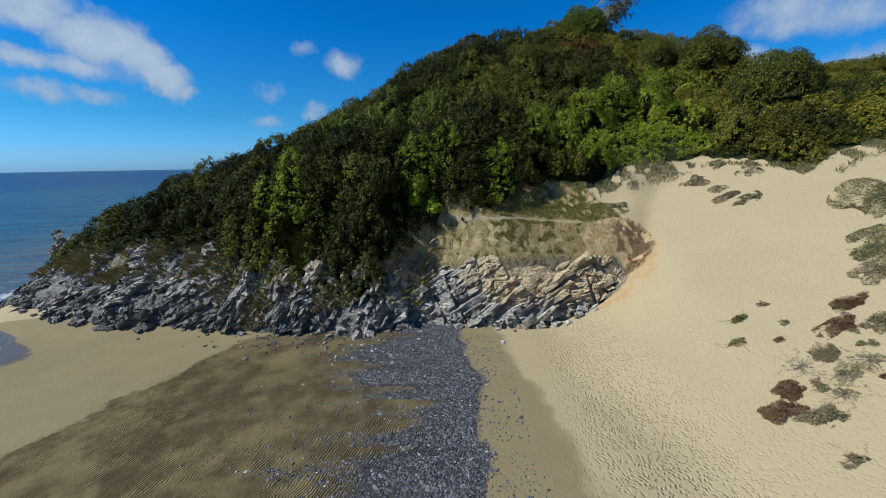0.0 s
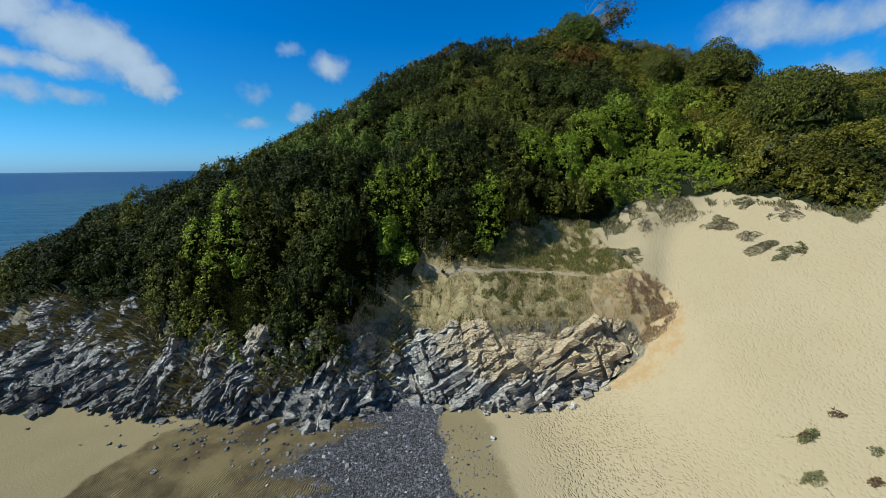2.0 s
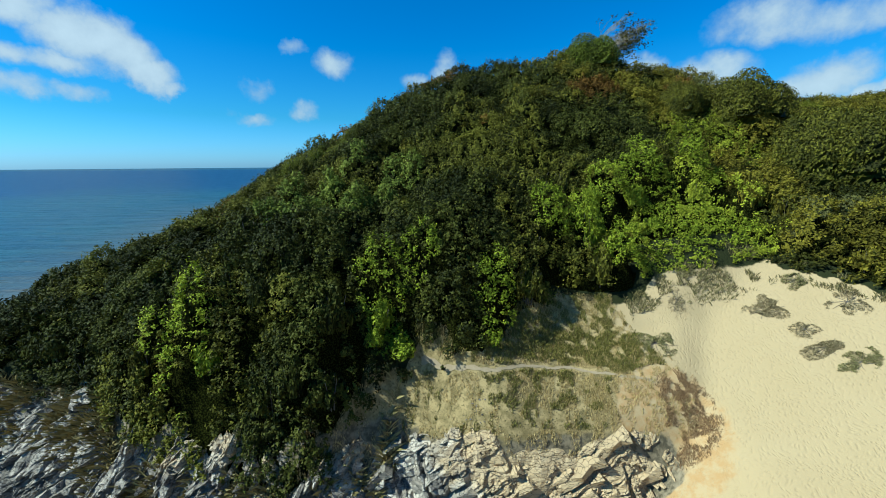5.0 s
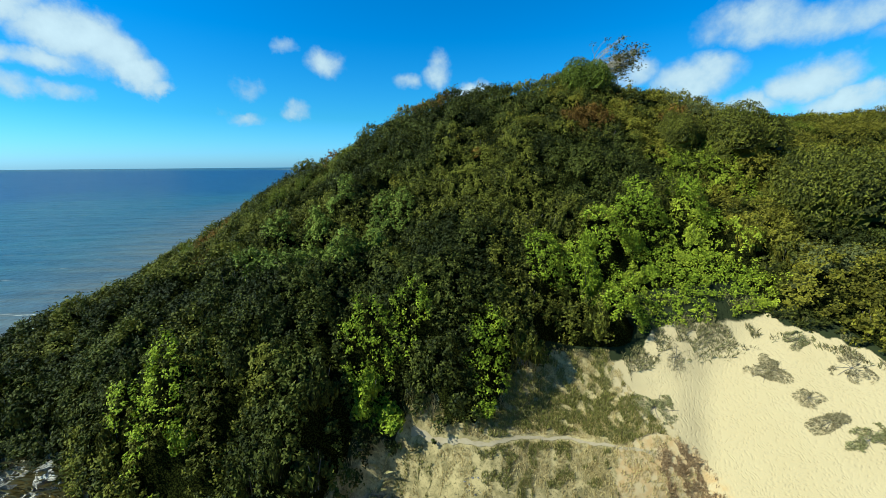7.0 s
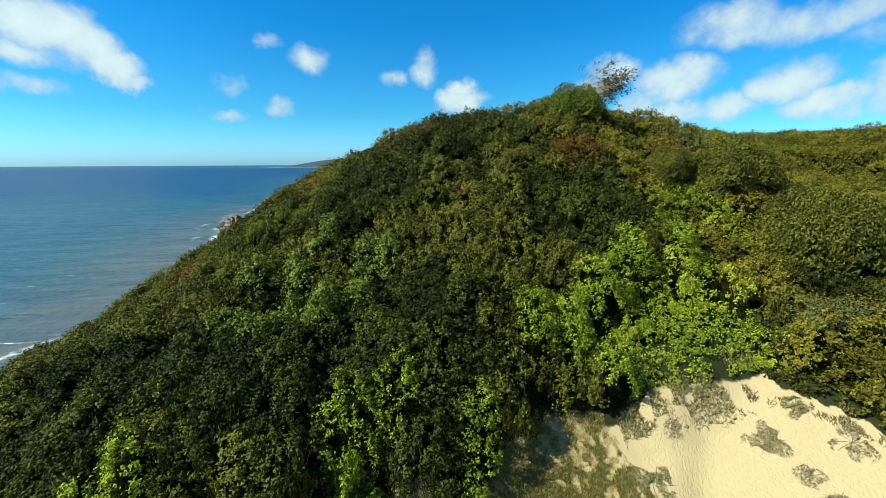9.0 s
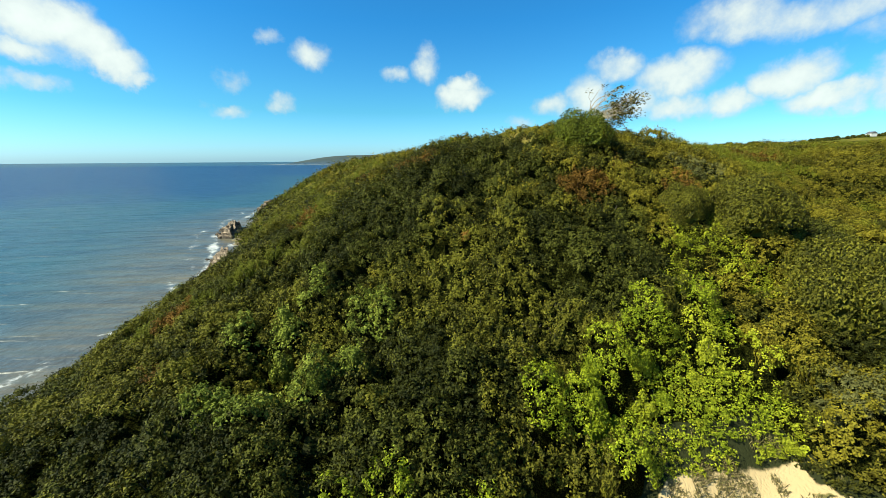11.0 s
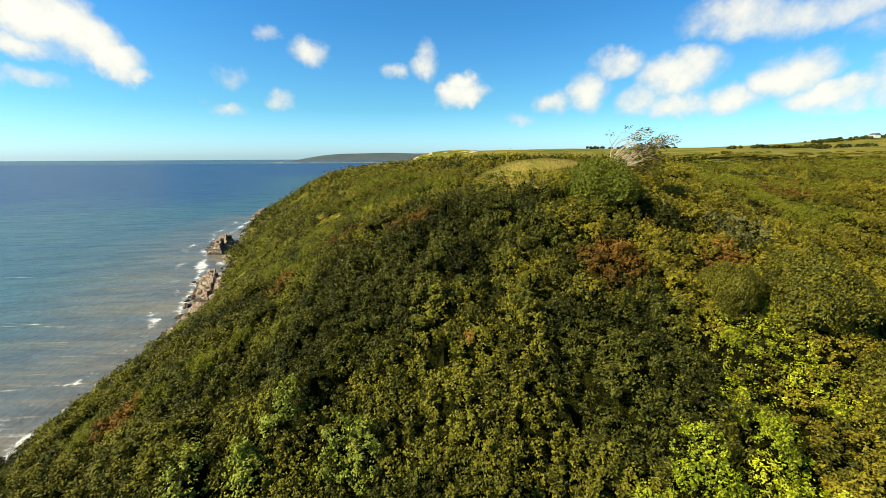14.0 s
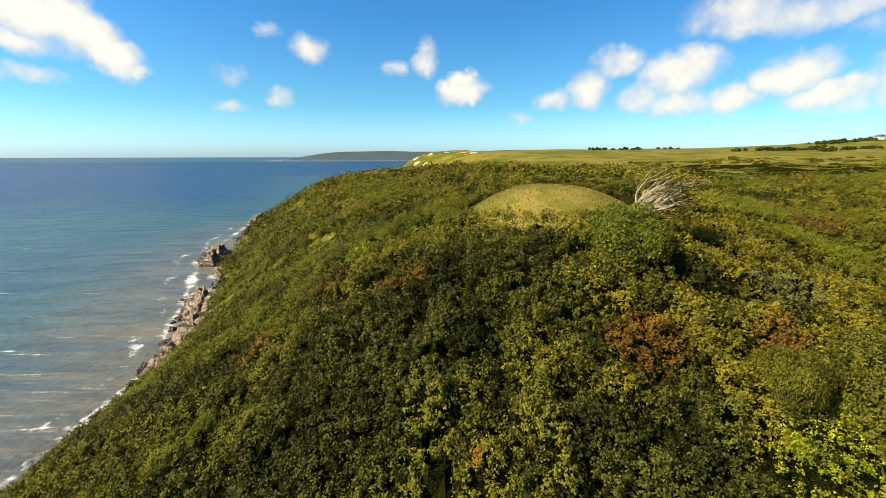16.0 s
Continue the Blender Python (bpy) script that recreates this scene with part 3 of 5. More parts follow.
# ---------------- the thicket: a closed canopy over the hill, with single bushes standing out of it ----------------
def cell_field(x, y, size, seed):
    """Nearest of a scatter of plant centres: distance in sizes, and two chance numbers of that plant."""
    u, v = x / size, y / size
    i, j = np.floor(u).astype(int), np.floor(v).astype(int)
    best, ra, rb = np.full(x.shape, 9.0), np.zeros(x.shape), np.zeros(x.shape)
    for di in (-1, 0, 1):
        for dj in (-1, 0, 1):
            a, b = i + di, j + dj
            cx = a + 0.15 + 0.7 * LATTICE[(a * 3 + seed) % 256, (b * 7) % 256]
            cy = b + 0.15 + 0.7 * LATTICE[(b * 5 + seed) % 256, (a * 11 + 3) % 256]
            d = np.hypot(u - cx, v - cy)
            near = d < best
            best = np.where(near, d, best)
            ra = np.where(near, LATTICE[(a + 17 * seed) % 256, (b + 31) % 256], ra)
            rb = np.where(near, LATTICE[(a + 5) % 256, (b + 91 * seed) % 256], rb)
    return best, ra, rb

def seaward(x, y):
    """How far a place lies on the low wind-cut slope above the sea."""
    return (1 - smooth(x - coast(y) + 3 * vnoise(x, y, 8, 51), 34, 46)) * smooth(y, 48, 62)

# bushes smothered in creeper: place, radius, height over the rest
DRAPED = [(9.6, 39.4, 1.4, 1.8), (12.0, 39.6, 1.2, 2.3), (14.4, 41.6, 1.6, 2.4), (18.0, 43.6, 1.7, 2.2), (22.8, 44.6, 1.2, 2.2), (14.4, 37.7, 1.5, 1.0), (-2.0, 34.4, 1.4, 1.4), (0.5, 35.2, 1.2, 1.0), (-12.4, 33.2, 0.9, 1.7), (-14.4, 33.0, 0.9, 1.9),
          (-5.0, 42.6, 1.3, 2.6), (-5.2, 40.8, 1.2, 2.0), (-8.0, 47.4, 1.1, 2.6), (-6.4, 49.8, 1.2, 2.0), (-2.6, 47.6, 1.2, 2.0), (-0.8, 46.8, 1.3, 2.0), (-11.4, 47.6, 1.3, 1.3), (-10.6, 41.0, 1.6, 1.2), (-8.0, 39.8, 1.5, 1.0), (-2.6, 43.6, 1.2, 1.4), (4.9, 34.4, 1.1, 0.8)]

def draped(x, y):
    """Height added by the creeper-draped bushes, and where they stand."""
    h, on = 0.0 * x, np.zeros(np.shape(x), bool)
    for cx, cy, r, up in DRAPED:
        d = np.hypot(x - cx, y - cy) / r + 0.15 * vnoise(x, y, 0.9, 65)
        h = np.maximum(h, up * np.sqrt(np.clip(1 - d * d, 0, 1))) - 1.5 * bell(x, y, cx + 1.45 * r, cy - 0.2, 0.55 * r, 0.8 * r)
        on = on | (d < 0.95)
    return h, on

def wander(x, y):
    return x + 0.8 * vnoise(x, y, 2.1, 52) + 0.35 * vnoise(x, y, 0.8, 56), y + 0.8 * vnoise(x, y, 2.1, 53) + 0.35 * vnoise(x, y, 0.8, 57)

def canopy_depth(x, y):
    """Height of the leaves over the ground."""
    wx, wy = wander(x, y)
    d1, r1, q1 = cell_field(wx, wy, 2.0, 1)
    d2, r2, q2 = cell_field(wx, wy, 0.95, 2)
    d3, r3, q3 = cell_field(wx * 0.9 + 0.3 * wy, wy, 4.2, 3)
    dome = np.sqrt(np.clip(1 - (d1 / (0.6 + 0.2 * q1)) ** 2, 0, 1)) * (0.35 + 0.9 * r1 * r1)
    small = np.sqrt(np.clip(1 - (d2 / 0.78) ** 2, 0, 1)) * (0.2 + 0.8 * r2)
    crown = np.sqrt(np.clip(1 - (d3 / 0.8) ** 2, 0, 1)) * (0.2 + 0.8 * r3)
    t = 0.35 + 1.0 * dome + 0.55 * small + 1.5 * crown + 0.3 * vnoise(x, y, 3.1, 58) + 0.4 * vnoise(x, y, 6.0, 59)
    t = t - 0.7 * smooth(d1, 0.52, 0.8) * (q1 > 0.35) - 0.5 * smooth(d3, 0.55, 0.8)
    t = np.where(q1 < 0.08, t * 0.4, t)
    low = 0.3 + 0.45 * small + 1.2 * dome * (r1 > 0.35)
    t = t + (low - t) * seaward(x, y)
    dark = (q1 > 0.86) & (d1 < 0.62)
    t = np.where(dark & (seaward(x, y) > 0.5), 0.7 + 1.5 * dome, t)
    flat = smooth(y, 92, 112)
    t = (t + 0.9 * crown * smooth(y, 56, 68) * (1 - seaward(x, y))) * (1 - 0.3 * flat) * (1 - 0.3 * smooth(x, 44, 60))
    carpet = smooth(((x - 20.8) / 5.6) ** 2 + ((y - 39.4) / 3.0) ** 2 + 0.3 * vnoise(x, y, 1.8, 63), 1.3, 0.7)
    t = t + (0.55 + 0.2 * small + 0.35 * vnoise(x, y, 2.4, 64) + 0.15 * vnoise(x, y, 0.9, 66) - t) * carpet
    meadow = smooth(((x - 27.2) / 5.0) ** 2 + ((y - 51.0) / 3.4) ** 2 + 0.4 * vnoise(x, y, 2.2, 67), 1.3, 0.7)
    t = t + (1.2 + 0.35 * small + 0.4 * vnoise(x, y, 2.6, 68) - t) * meadow
    e = y - scrub_edge(x)
    t = t * np.where(x > 15, 0.25 + 0.75 * smooth(e, 0, 4.5), 0.5 + 0.5 * smooth(e, 0, 1.2))
    front = smooth(x, -16, -13) * (1 - smooth(x, 2, 4.5)) * smooth(e, 0.1, 1.2) * (1 - smooth(y, 36.5, 40))
    t = t + 0.8 * front * (0.4 + 0.6 * dome)
    t = np.maximum(t + draped(x, y)[0], 0.12)
    hollow = bell(x, y, -8.1, 44.0, 2.2, 1.9)
    return t * (1 - 0.95 * hollow)

def planted(x, y):
    ok = (y > scrub_edge(x) + 0.15 - 0.75 * (1 - smooth(x, -4, -2)) * smooth(x, -16, -13) + 0.5 * vnoise(x, y, 1.1, 61)) & (x - coast(y) > np.where(y > 97, 5.5 + 2 * vnoise(x, y, 5, 96), 2.5)) & (mound(x, y) > 1.0 + 0.12 * vnoise(x, y, 2.0, 62))
    ok = ok & ((y < 100) | (x - coast(y) < 90) | (vnoise(x, y, 16, 91) + 0.4 * vnoise(x, y, 5, 92) < 0.75))
    ok = ok & (bell(x, y, -8.1, 44.0, 2.0, 1.7) < 0.62)
    return ok & (np.abs(x - 2) < 1.25 * (y - 4) + 8)

KINDS = ["dark", "mid", "olive", "lime", "pale", "rust", "grey", "bracken", "gold"]
PATCHES = [(9, 65, 11, 8, 0), (-2, 57, 8, 6, 0), (-13.4, 32.8, 2.0, 1.3, 3), (-1.6, 34.2, 2.0, 1.4, 3), (5, 34.0, 1.3, 1.6, 3), (13.6, 39.6, 2.6, 2.2, 3), (18, 42.4, 1.6, 2.0, 3), (20.5, 39.4, 4.6, 2.2, 3), (23.8, 44.8, 1.4, 2.2, 3), (14.4, 37.4, 1.4, 1.2, 3),
           (18.6, 57, 2.4, 2.2, 5), (24.7, 61, 1.5, 1.5, 5), (29, 57, 2.2, 1.4, 5), (1.5, 64.6, 3.0, 1.1, 5), (-6, 72.5, 3.4, 1.4, 5),
           (-12, 66, 2.6, 1.2, 5), (-22, 56, 1.8, 1.8, 5), (-17.5, 46.5, 1.8, 1.3, 5), (6.2, 51.6, 0.5, 0.5, 5), (28.6, 38.6, 3.0, 2.0, 6), (34, 62, 3.6, 2.0, 6), (-4, 80, 2.6, 3.4, 3), (3, 84, 2.2, 2.0, 3), (60, 84, 6, 2.5, 5), (26, 31.5, 2.4, 1.6, 2), (27, 51.3, 4.4, 3.2, 8), (31, 47.8, 2.4, 1.6, 8), (23, 47.6, 2.2, 1.4, 8), (30.5, 53.5, 4.5, 3.2, 8)]

def kind_field(x, y, chance=0.5):
    """Index into KINDS of what grows at each place; dark leaves also carry the front slope's shade."""
    n1, n2, n3 = vnoise(x, y, 9, 11), vnoise(x, y, 3.2, 12), vnoise(x, y, 0.9, 13)
    wx, wy = wander(x, y)
    d1, r1, q1 = cell_field(wx, wy, 2.0, 1)
    d3, r3, q3 = cell_field(wx * 0.9 + 0.3 * wy, wy, 4.2, 3)
    tone = 0.8 * n1 + 0.3 * n2 + 0.5 * (r1 - 0.5) + 0.8 * (q3 - 0.5) + 0.1 * n3 + 0.2 * (chance - 0.5)
    # front slope gets more dark leaves: its relative shade is put into the colour
    k = np.where(tone < 0.28 + 0.5 * (y < 42) * (x < 6) - 0.3 * smooth(x, 2, 8) * smooth(y, 40, 43), 0, 1)
    upper = smooth(y + 4 * n2, 46, 60) * smooth(x + 4 * n2, -16, 6) + smooth(x, 20, 27)
    k = np.where((upper > 0.5), np.where(tone + 0.02 * x + 0.35 * smooth(x, 22, 30) > 0.45, 2, np.where(tone + 0.02 * x > -0.1, 1, 0)), k)
    k = np.where(((x - 20.5) / 6.4) ** 2 + ((y - 39.8) / 3.7) ** 2 < 0.9 + 0.5 * tone, 8, k)
    flat = smooth(y + 6 * n1, 70, 90) + smooth(x + 3 * n2, 34, 44)
    wide = tone + 1.1 * vnoise(x, y, 20, 94)
    k = np.where(flat > 0.6, np.where(wide > 0.45, 7, np.where(wide > -0.3, 2, np.where(wide > -0.8, 1, 0))), k)
    sea = seaward(x, y)
    k = np.where(sea > 0.5, np.where(tone > 0.15, 7, np.where(tone > -0.5, 1, 0)), k)
    k = np.where((sea > 0.5) & (q1 > 0.9) & (d1 < 0.62), 0, k)
    for cx, cy, rx, ry, kind in PATCHES:
        inside = ((x - cx) / rx) ** 2 + ((y - cy) / ry) ** 2 < 0.75 + 0.7 * n2 + 0.5 * n3 + 1.0 * (chance - 0.5)
        k = np.where(inside, kind, k)
    k = np.where(draped(x, y)[1] & (chance > 0.12), np.where((x < 5) & (y > 36), 4, 3), k)
    return k

WORDS = {"dark": "dark green", "mid": "fresh green", "olive": "olive green", "lime": "bright yellow green", "pale": "pale creeper covered", "rust": "rust brown", "grey": "grey green", "bracken": "yellow green bracken", "gold": "golden green"}

def canopy_cards():
    """Leafy tufts, each a small fan of leaves that faces out of the canopy, with dark gaps between them."""
    rng = np.random.default_rng(77)
    bands = ((29, 46, -48, 60, 14.0, 0.165, 17), (46, 60, -50, 66, 12.0, 0.17, 16), (60, 76, -50, 90, 9.5, 0.19, 14), (76, 104, -56, 125, 5.4, 0.24, 15), (104, 140, -62, 165, 2.4, 0.34, 14), (140, 200, -92, 90, 1.1, 0.75, 12), (200, 288, -104, 50, 0.55, 1.0, 10))
    groups = [([], [], []) for _ in KINDS]
    for y0, y1, x0, x1, per, size, leaves in bands:
        n = int((y1 - y0) * (x1 - x0) * per * 2.4)
        x, y = rng.uniform(x0, x1, n), rng.uniform(y0, y1, n)
        ok = planted(x, y) & (vnoise(x, y, 0.55, 71) + 0.5 * vnoise(x, y, 1.6, 72) > -0.6)
        ux, uy = wander(x, y)
        seam = np.maximum(smooth(cell_field(ux, uy, 2.0, 1)[0], 0.5, 0.72), smooth(cell_field(ux * 0.9 + 0.3 * uy, uy, 4.2, 3)[0], 0.6, 0.8))
        ok = ok & ((rng.random(n) > 0.6 * seam) | (seaward(x, y) > 0.5) | (y - scrub_edge(x) < 4))
        x, y = x[ok], y[ok]
        n = len(x)
        e = 0.25
        sx = (canopy_depth(x + e, y) + ground_height(x + e, y) - canopy_depth(x - e, y) - ground_height(x - e, y)) / (2 * e)
        sy = (canopy_depth(x, y + e) + ground_height(x, y + e) - canopy_depth(x, y - e) - ground_height(x, y - e)) / (2 * e)
        nor = np.stack([-np.clip(sx, -1.6, 1.6), -np.clip(sy, -1.6, 1.6), np.ones(n)], 1)
        nor /= np.linalg.norm(nor, axis=1)[:, None]
        keep = rng.random(n) < 0.355 * np.sqrt(1 + np.minimum(sx * sx + sy * sy, np.where(y - scrub_edge(x) < 5, 24, 7)))
        x, y, nor = x[keep], y[keep], nor[keep]
        n = len(x)
        axis = nor + np.array([0, 0, 0.45]) + rng.normal(0, 0.28, (n, 3))
        axis /= np.linalg.norm(axis, axis=1)[:, None]
        z = ground_height(x, y) + canopy_depth(x, y) - rng.random(n) ** 2 * 0.5 * size / 0.18
        centre = np.stack([x, y, z], 1)
        reach = size * rng.uniform(1.0, 2.8, n)
        chance = rng.random(n)
        kinds = kind_field(x, y, chance)
        wx, wy = wander(x, y)
        tone = 0.4 * rng.uniform(-0.5, 0.5, n) + 0.75 * (cell_field(wx, wy, 2.0, 1)[1] - 0.5) + 0.6 * (cell_field(wx * 0.9 + 0.3 * wy, wy, 4.2, 3)[2] - 0.5)
        tall = rng.uniform(0.0, 1.6, n)
        for i in range(len(KINDS)):
            m = np.nonzero(kinds == i)[0]
            if not len(m):
                continue
            w = np.repeat(m, leaves)
            d = rng.normal(0, 1, (len(w), 3)); d /= np.linalg.norm(d, axis=1)[:, None]
            d = d + 0.75 * axis[w]
            d /= np.linalg.norm(d, axis=1)[:, None]
            r = (reach[w] * rng.uniform(0.15, 1.05, len(w)) ** 0.7)[:, None]
            shoot = (reach[w] * rng.uniform(0.0, 0.9, len(w)) ** 2 * tall[w])[:, None]
            pos = centre[w] + d * r * 0.95 + axis[w] * shoot
            fine = 0.62 if i == 7 else 0.82 if i in (3, 8) else 1.0
            v, f = leaf_cards(rng, pos, d * 0.7 + axis[w] * 0.5, size * fine, size * 0.68 * fine)
            groups[i][0].append(v); groups[i][1].append(f); groups[i][2].append(np.repeat(tone[w], 3))
    for i, (vs, fs, ts) in enumerate(groups):
        if vs:
            me = mesh_from("scrub", *merge(list(zip(vs, fs))), LEAF[KINDS[i]])
            me.attributes.new("tuft", "FLOAT", "POINT").data.foreach_set("value", np.concatenate(ts).astype(np.float32))
            tagged(new("scrub", me), WORDS[KINDS[i]] + " scrub in a closed canopy over the hill", "scrub", kind="stuff")

def merge(pieces):
    vs, fs, n = [], [], 0
    for v, f in pieces:
        vs.append(v); fs.append(np.asarray(f) + n); n += len(v)
    return np.concatenate(vs), np.concatenate(fs)

canopy_cards()

# sheet added below the tufts; its near-black colour stands in for shade in gaps
def shade_sheet():
    xs, ys = np.concatenate([np.arange(-92, -56, 1.6), np.arange(-56, 66, 0.4), np.arange(66, 215, 1.6)]), np.concatenate([np.arange(29, 64, 0.4), np.arange(64, 142, 0.9), np.arange(142, 202, 2.5)])
    X, Y = np.meshgrid(xs, ys)
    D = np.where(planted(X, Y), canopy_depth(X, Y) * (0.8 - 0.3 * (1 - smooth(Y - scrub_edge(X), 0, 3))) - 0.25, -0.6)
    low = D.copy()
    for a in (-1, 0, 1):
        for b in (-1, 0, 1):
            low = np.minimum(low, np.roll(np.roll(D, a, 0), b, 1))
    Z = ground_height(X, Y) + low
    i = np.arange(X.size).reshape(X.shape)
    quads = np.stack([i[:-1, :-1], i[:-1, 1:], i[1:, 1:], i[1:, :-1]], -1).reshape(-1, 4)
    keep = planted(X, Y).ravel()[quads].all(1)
    # shade between leaves put into the colour, with a few lighter leaf specks
    k = Maker("inner_shade", 1.0, 0.0)
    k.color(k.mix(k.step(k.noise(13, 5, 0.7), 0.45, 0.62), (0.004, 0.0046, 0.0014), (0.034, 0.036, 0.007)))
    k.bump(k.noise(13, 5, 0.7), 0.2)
    used = np.unique(quads[keep])
    remap = np.zeros(X.size, int); remap[used] = np.arange(len(used))
    co = np.stack([X, Y, Z], -1).reshape(-1, 3)[used]
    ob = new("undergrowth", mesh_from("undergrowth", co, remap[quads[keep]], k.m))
    tagged(ob, "near-black sheet that stands in for the shade inside the thicket", "undergrowth", kind="stuff")

shade_sheet()

def crown_list(seed, n, lobes, leaves, leaf, tall=0.9):
    return [crown_shape(seed + i, lobes, leaves, leaf, tall) for i in range(n)]

CROWN_NEAR = crown_list(100, 6, 12, 700, 0.14)
CROWN_FAR = crown_list(300, 5, 4, 110, 0.45, 0.7)
CROWN_TREE = crown_list(400, 4, 46, 22000, 0.036, 1.15)

def part(name, data, parent, label=""):
    ob = new(name, data)
    ob.parent = parent
    if label:
        tagged(ob, label)
    return ob

def tube(points, radii, sides=5):
    """A tapering round limb along the points: vertices and triangles."""
    pts = np.array(points, float)
    v, f = [], []
    for i, p in enumerate(pts):
        t = pts[min(i + 1, len(pts) - 1)] - pts[max(i - 1, 0)]
        t /= np.linalg.norm(t) + 1e-9
        a = np.cross(t, (0.3, 1, 0.2)); a /= np.linalg.norm(a)
        b = np.cross(t, a)
        for j in range(sides):
            w = j * math.tau / sides
            v.append(p + radii[i] * (a * math.cos(w) + b * math.sin(w)))
    for i in range(len(pts) - 1):
        for j in range(sides):
            p, q = i * sides + j, i * sides + (j + 1) % sides
            f += [(p, q, q + sides), (p, q + sides, p + sides)]
    return np.array(v), np.array(f)

def joined_scrub(name, items, shapes, mat, label):
    vs, fs, n = [], [], 0
    px, py = np.array([q[0] for q in items]), np.array([q[1] for q in items])
    pz = ground_height(px, py) - 0.25
    for (x, y, r, h, a, kind, var), z in zip(items, pz):
        v, f = shapes[var % len(shapes)]
        ca, sa = math.cos(a) * r, math.sin(a) * r
        vs.append(np.stack([x + ca * v[:, 0] - sa * v[:, 1], y + sa * v[:, 0] + ca * v[:, 1], z + h * v[:, 2] * 1.3], 1))
        fs.append(f + n); n += len(v)
    ob = new(name, mesh_from(name, np.concatenate(vs), np.concatenate(fs), mat))
    return tagged(ob, label, "scrub", kind="stuff")

def stems_mesh(seed):
    rng = np.random.default_rng(seed)
    pieces = []
    for i in range(5):
        a = i * 1.26 + rng.uniform(0, 0.5)
        q = rng.uniform(0.25, 0.55)
        pts = [(0.08 * math.cos(a), 0.08 * math.sin(a), -0.1), (q * 0.5 * math.cos(a), q * 0.5 * math.sin(a), 0.35), (q * math.cos(a), q * math.sin(a), 0.8)]
        pieces.append(tube(pts, (0.035, 0.025, 0.01)))
    return mesh_from("stem", *merge(pieces), BARK)

def single_bushes():
    """The bushes that stand out of the canopy, one by one."""
    rng = np.random.default_rng(21)
    stems = [stems_mesh(i) for i in range(3)]
    foliage = {}
    n = 0
    while n < 290:
        y = 30.4 + 34 * rng.random() ** 1.5
        x = rng.uniform(-34, 44)
        if y < float(scrub_edge(x)) + 0.4 or not bool(planted(np.array(x), np.array(y))) or x - coast(y) < 12:
            continue
        if ((x + 8.1) / 2.8) ** 2 + ((y - 44.0) / 2.5) ** 2 < 1:
            continue
        kind = KINDS[int(kind_field(np.array([x]), np.array([y]))[0])]
        t = float(canopy_depth(np.array([x]), np.array([y]))[0])
        r = rng.uniform(0.75, 1.5) * (0.7 if x > 15 and y < 42 else 1.0)
        h = (t + rng.uniform(0.0, 0.45)) / 1.25
        var = int(rng.integers(0, 6))
        bush = tagged(new("bush"), WORDS[kind] + " leafy bush in the thicket above the beach", "bush", "bushes on the slope")
        bush.matrix_world = Matrix.LocRotScale((x, y, float(ground_height(x, y)) - 0.1), Euler((0, 0, rng.uniform(0, 6.28))), (r, r, h * 1.25))
        if (kind, var) not in foliage:
            foliage[kind, var] = mesh_from("foliage", *CROWN_NEAR[var], LEAF[kind])
        part("foliage", foliage[kind, var], bush)
        part("stem", stems[var % 3], bush)
        n += 1

single_bushes()

def far_scrub():
    rng = np.random.default_rng(22)
    items = {"olive": [], "mid": [], "bracken": []}
    for i in range(1500):
        y = 132 + 130 * rng.random() ** 1.4
        x = rng.uniform(-80, 1.2 * y)
        if x - coast(y) < 9 or rng.random() < 0.4 * smooth(y, 140, 260):
            continue
        r = rng.uniform(1.6, 3.6)
        items[("olive", "mid", "bracken")[int(rng.integers(0, 3))]].append((x, y, r, r * rng.uniform(0.15, 0.4), rng.uniform(0, 6), "", int(rng.integers(0, 5))))
    for kind, q in items.items():
        joined_scrub("scrub", q, CROWN_FAR, LEAF[kind], WORDS[kind] + " scrub on the plateau behind the hill")

far_scrub()

# ---------------- trees ----------------
def round_tree(x, y, r, h, shape, kind, label):
    z = float(ground_height(x, y))
    tree = tagged(new("tree"), label, "tree", "trees on the hill")
    tree.location = (x, y, z - 1.4)
    rng = np.random.default_rng(int(x * 7 + y))
    limbs = [tube([(0, 0, -0.4), (0.1, 0, h * 0.25), (0.05, 0.1, h * 0.5)], (0.28, 0.2, 0.15), 7)]
    for i in range(7):
        a = i * 0.9
        limbs.append(tube([(0.05, 0.05, h * 0.3), (r * 0.35 * math.cos(a), r * 0.35 * math.sin(a), h * 0.55), (r * 0.65 * math.cos(a), r * 0.65 * math.sin(a), h * 0.75)], (0.12, 0.08, 0.03)))
    part("trunk", mesh_from("trunk", *merge(limbs), BARK), tree, "brown trunk with spreading limbs")
    v, f = shape
    part("crown", mesh_from("crown", v * (r, r, h * 0.95), f, LEAF[kind]), tree)
    return tree

round_tree(33.4, 54.4, 4.6, 6.2, CROWN_TREE[0], "mid", "dark green round-headed tree standing above the scrub")
round_tree(27.6, 55.0, 2.6, 4.8, CROWN_TREE[1], "mid", "small olive brown tree beside a larger dark one")
round_tree(36.0, 46.2, 5.2, 8.2, CROWN_TREE[2], "mid", "broad dark green tree on the edge of the dune")
round_tree(22.2, 67.2, 5.0, 6.3, CROWN_TREE[3], "fresh", "dense fresh green tree below a bare windswept one")

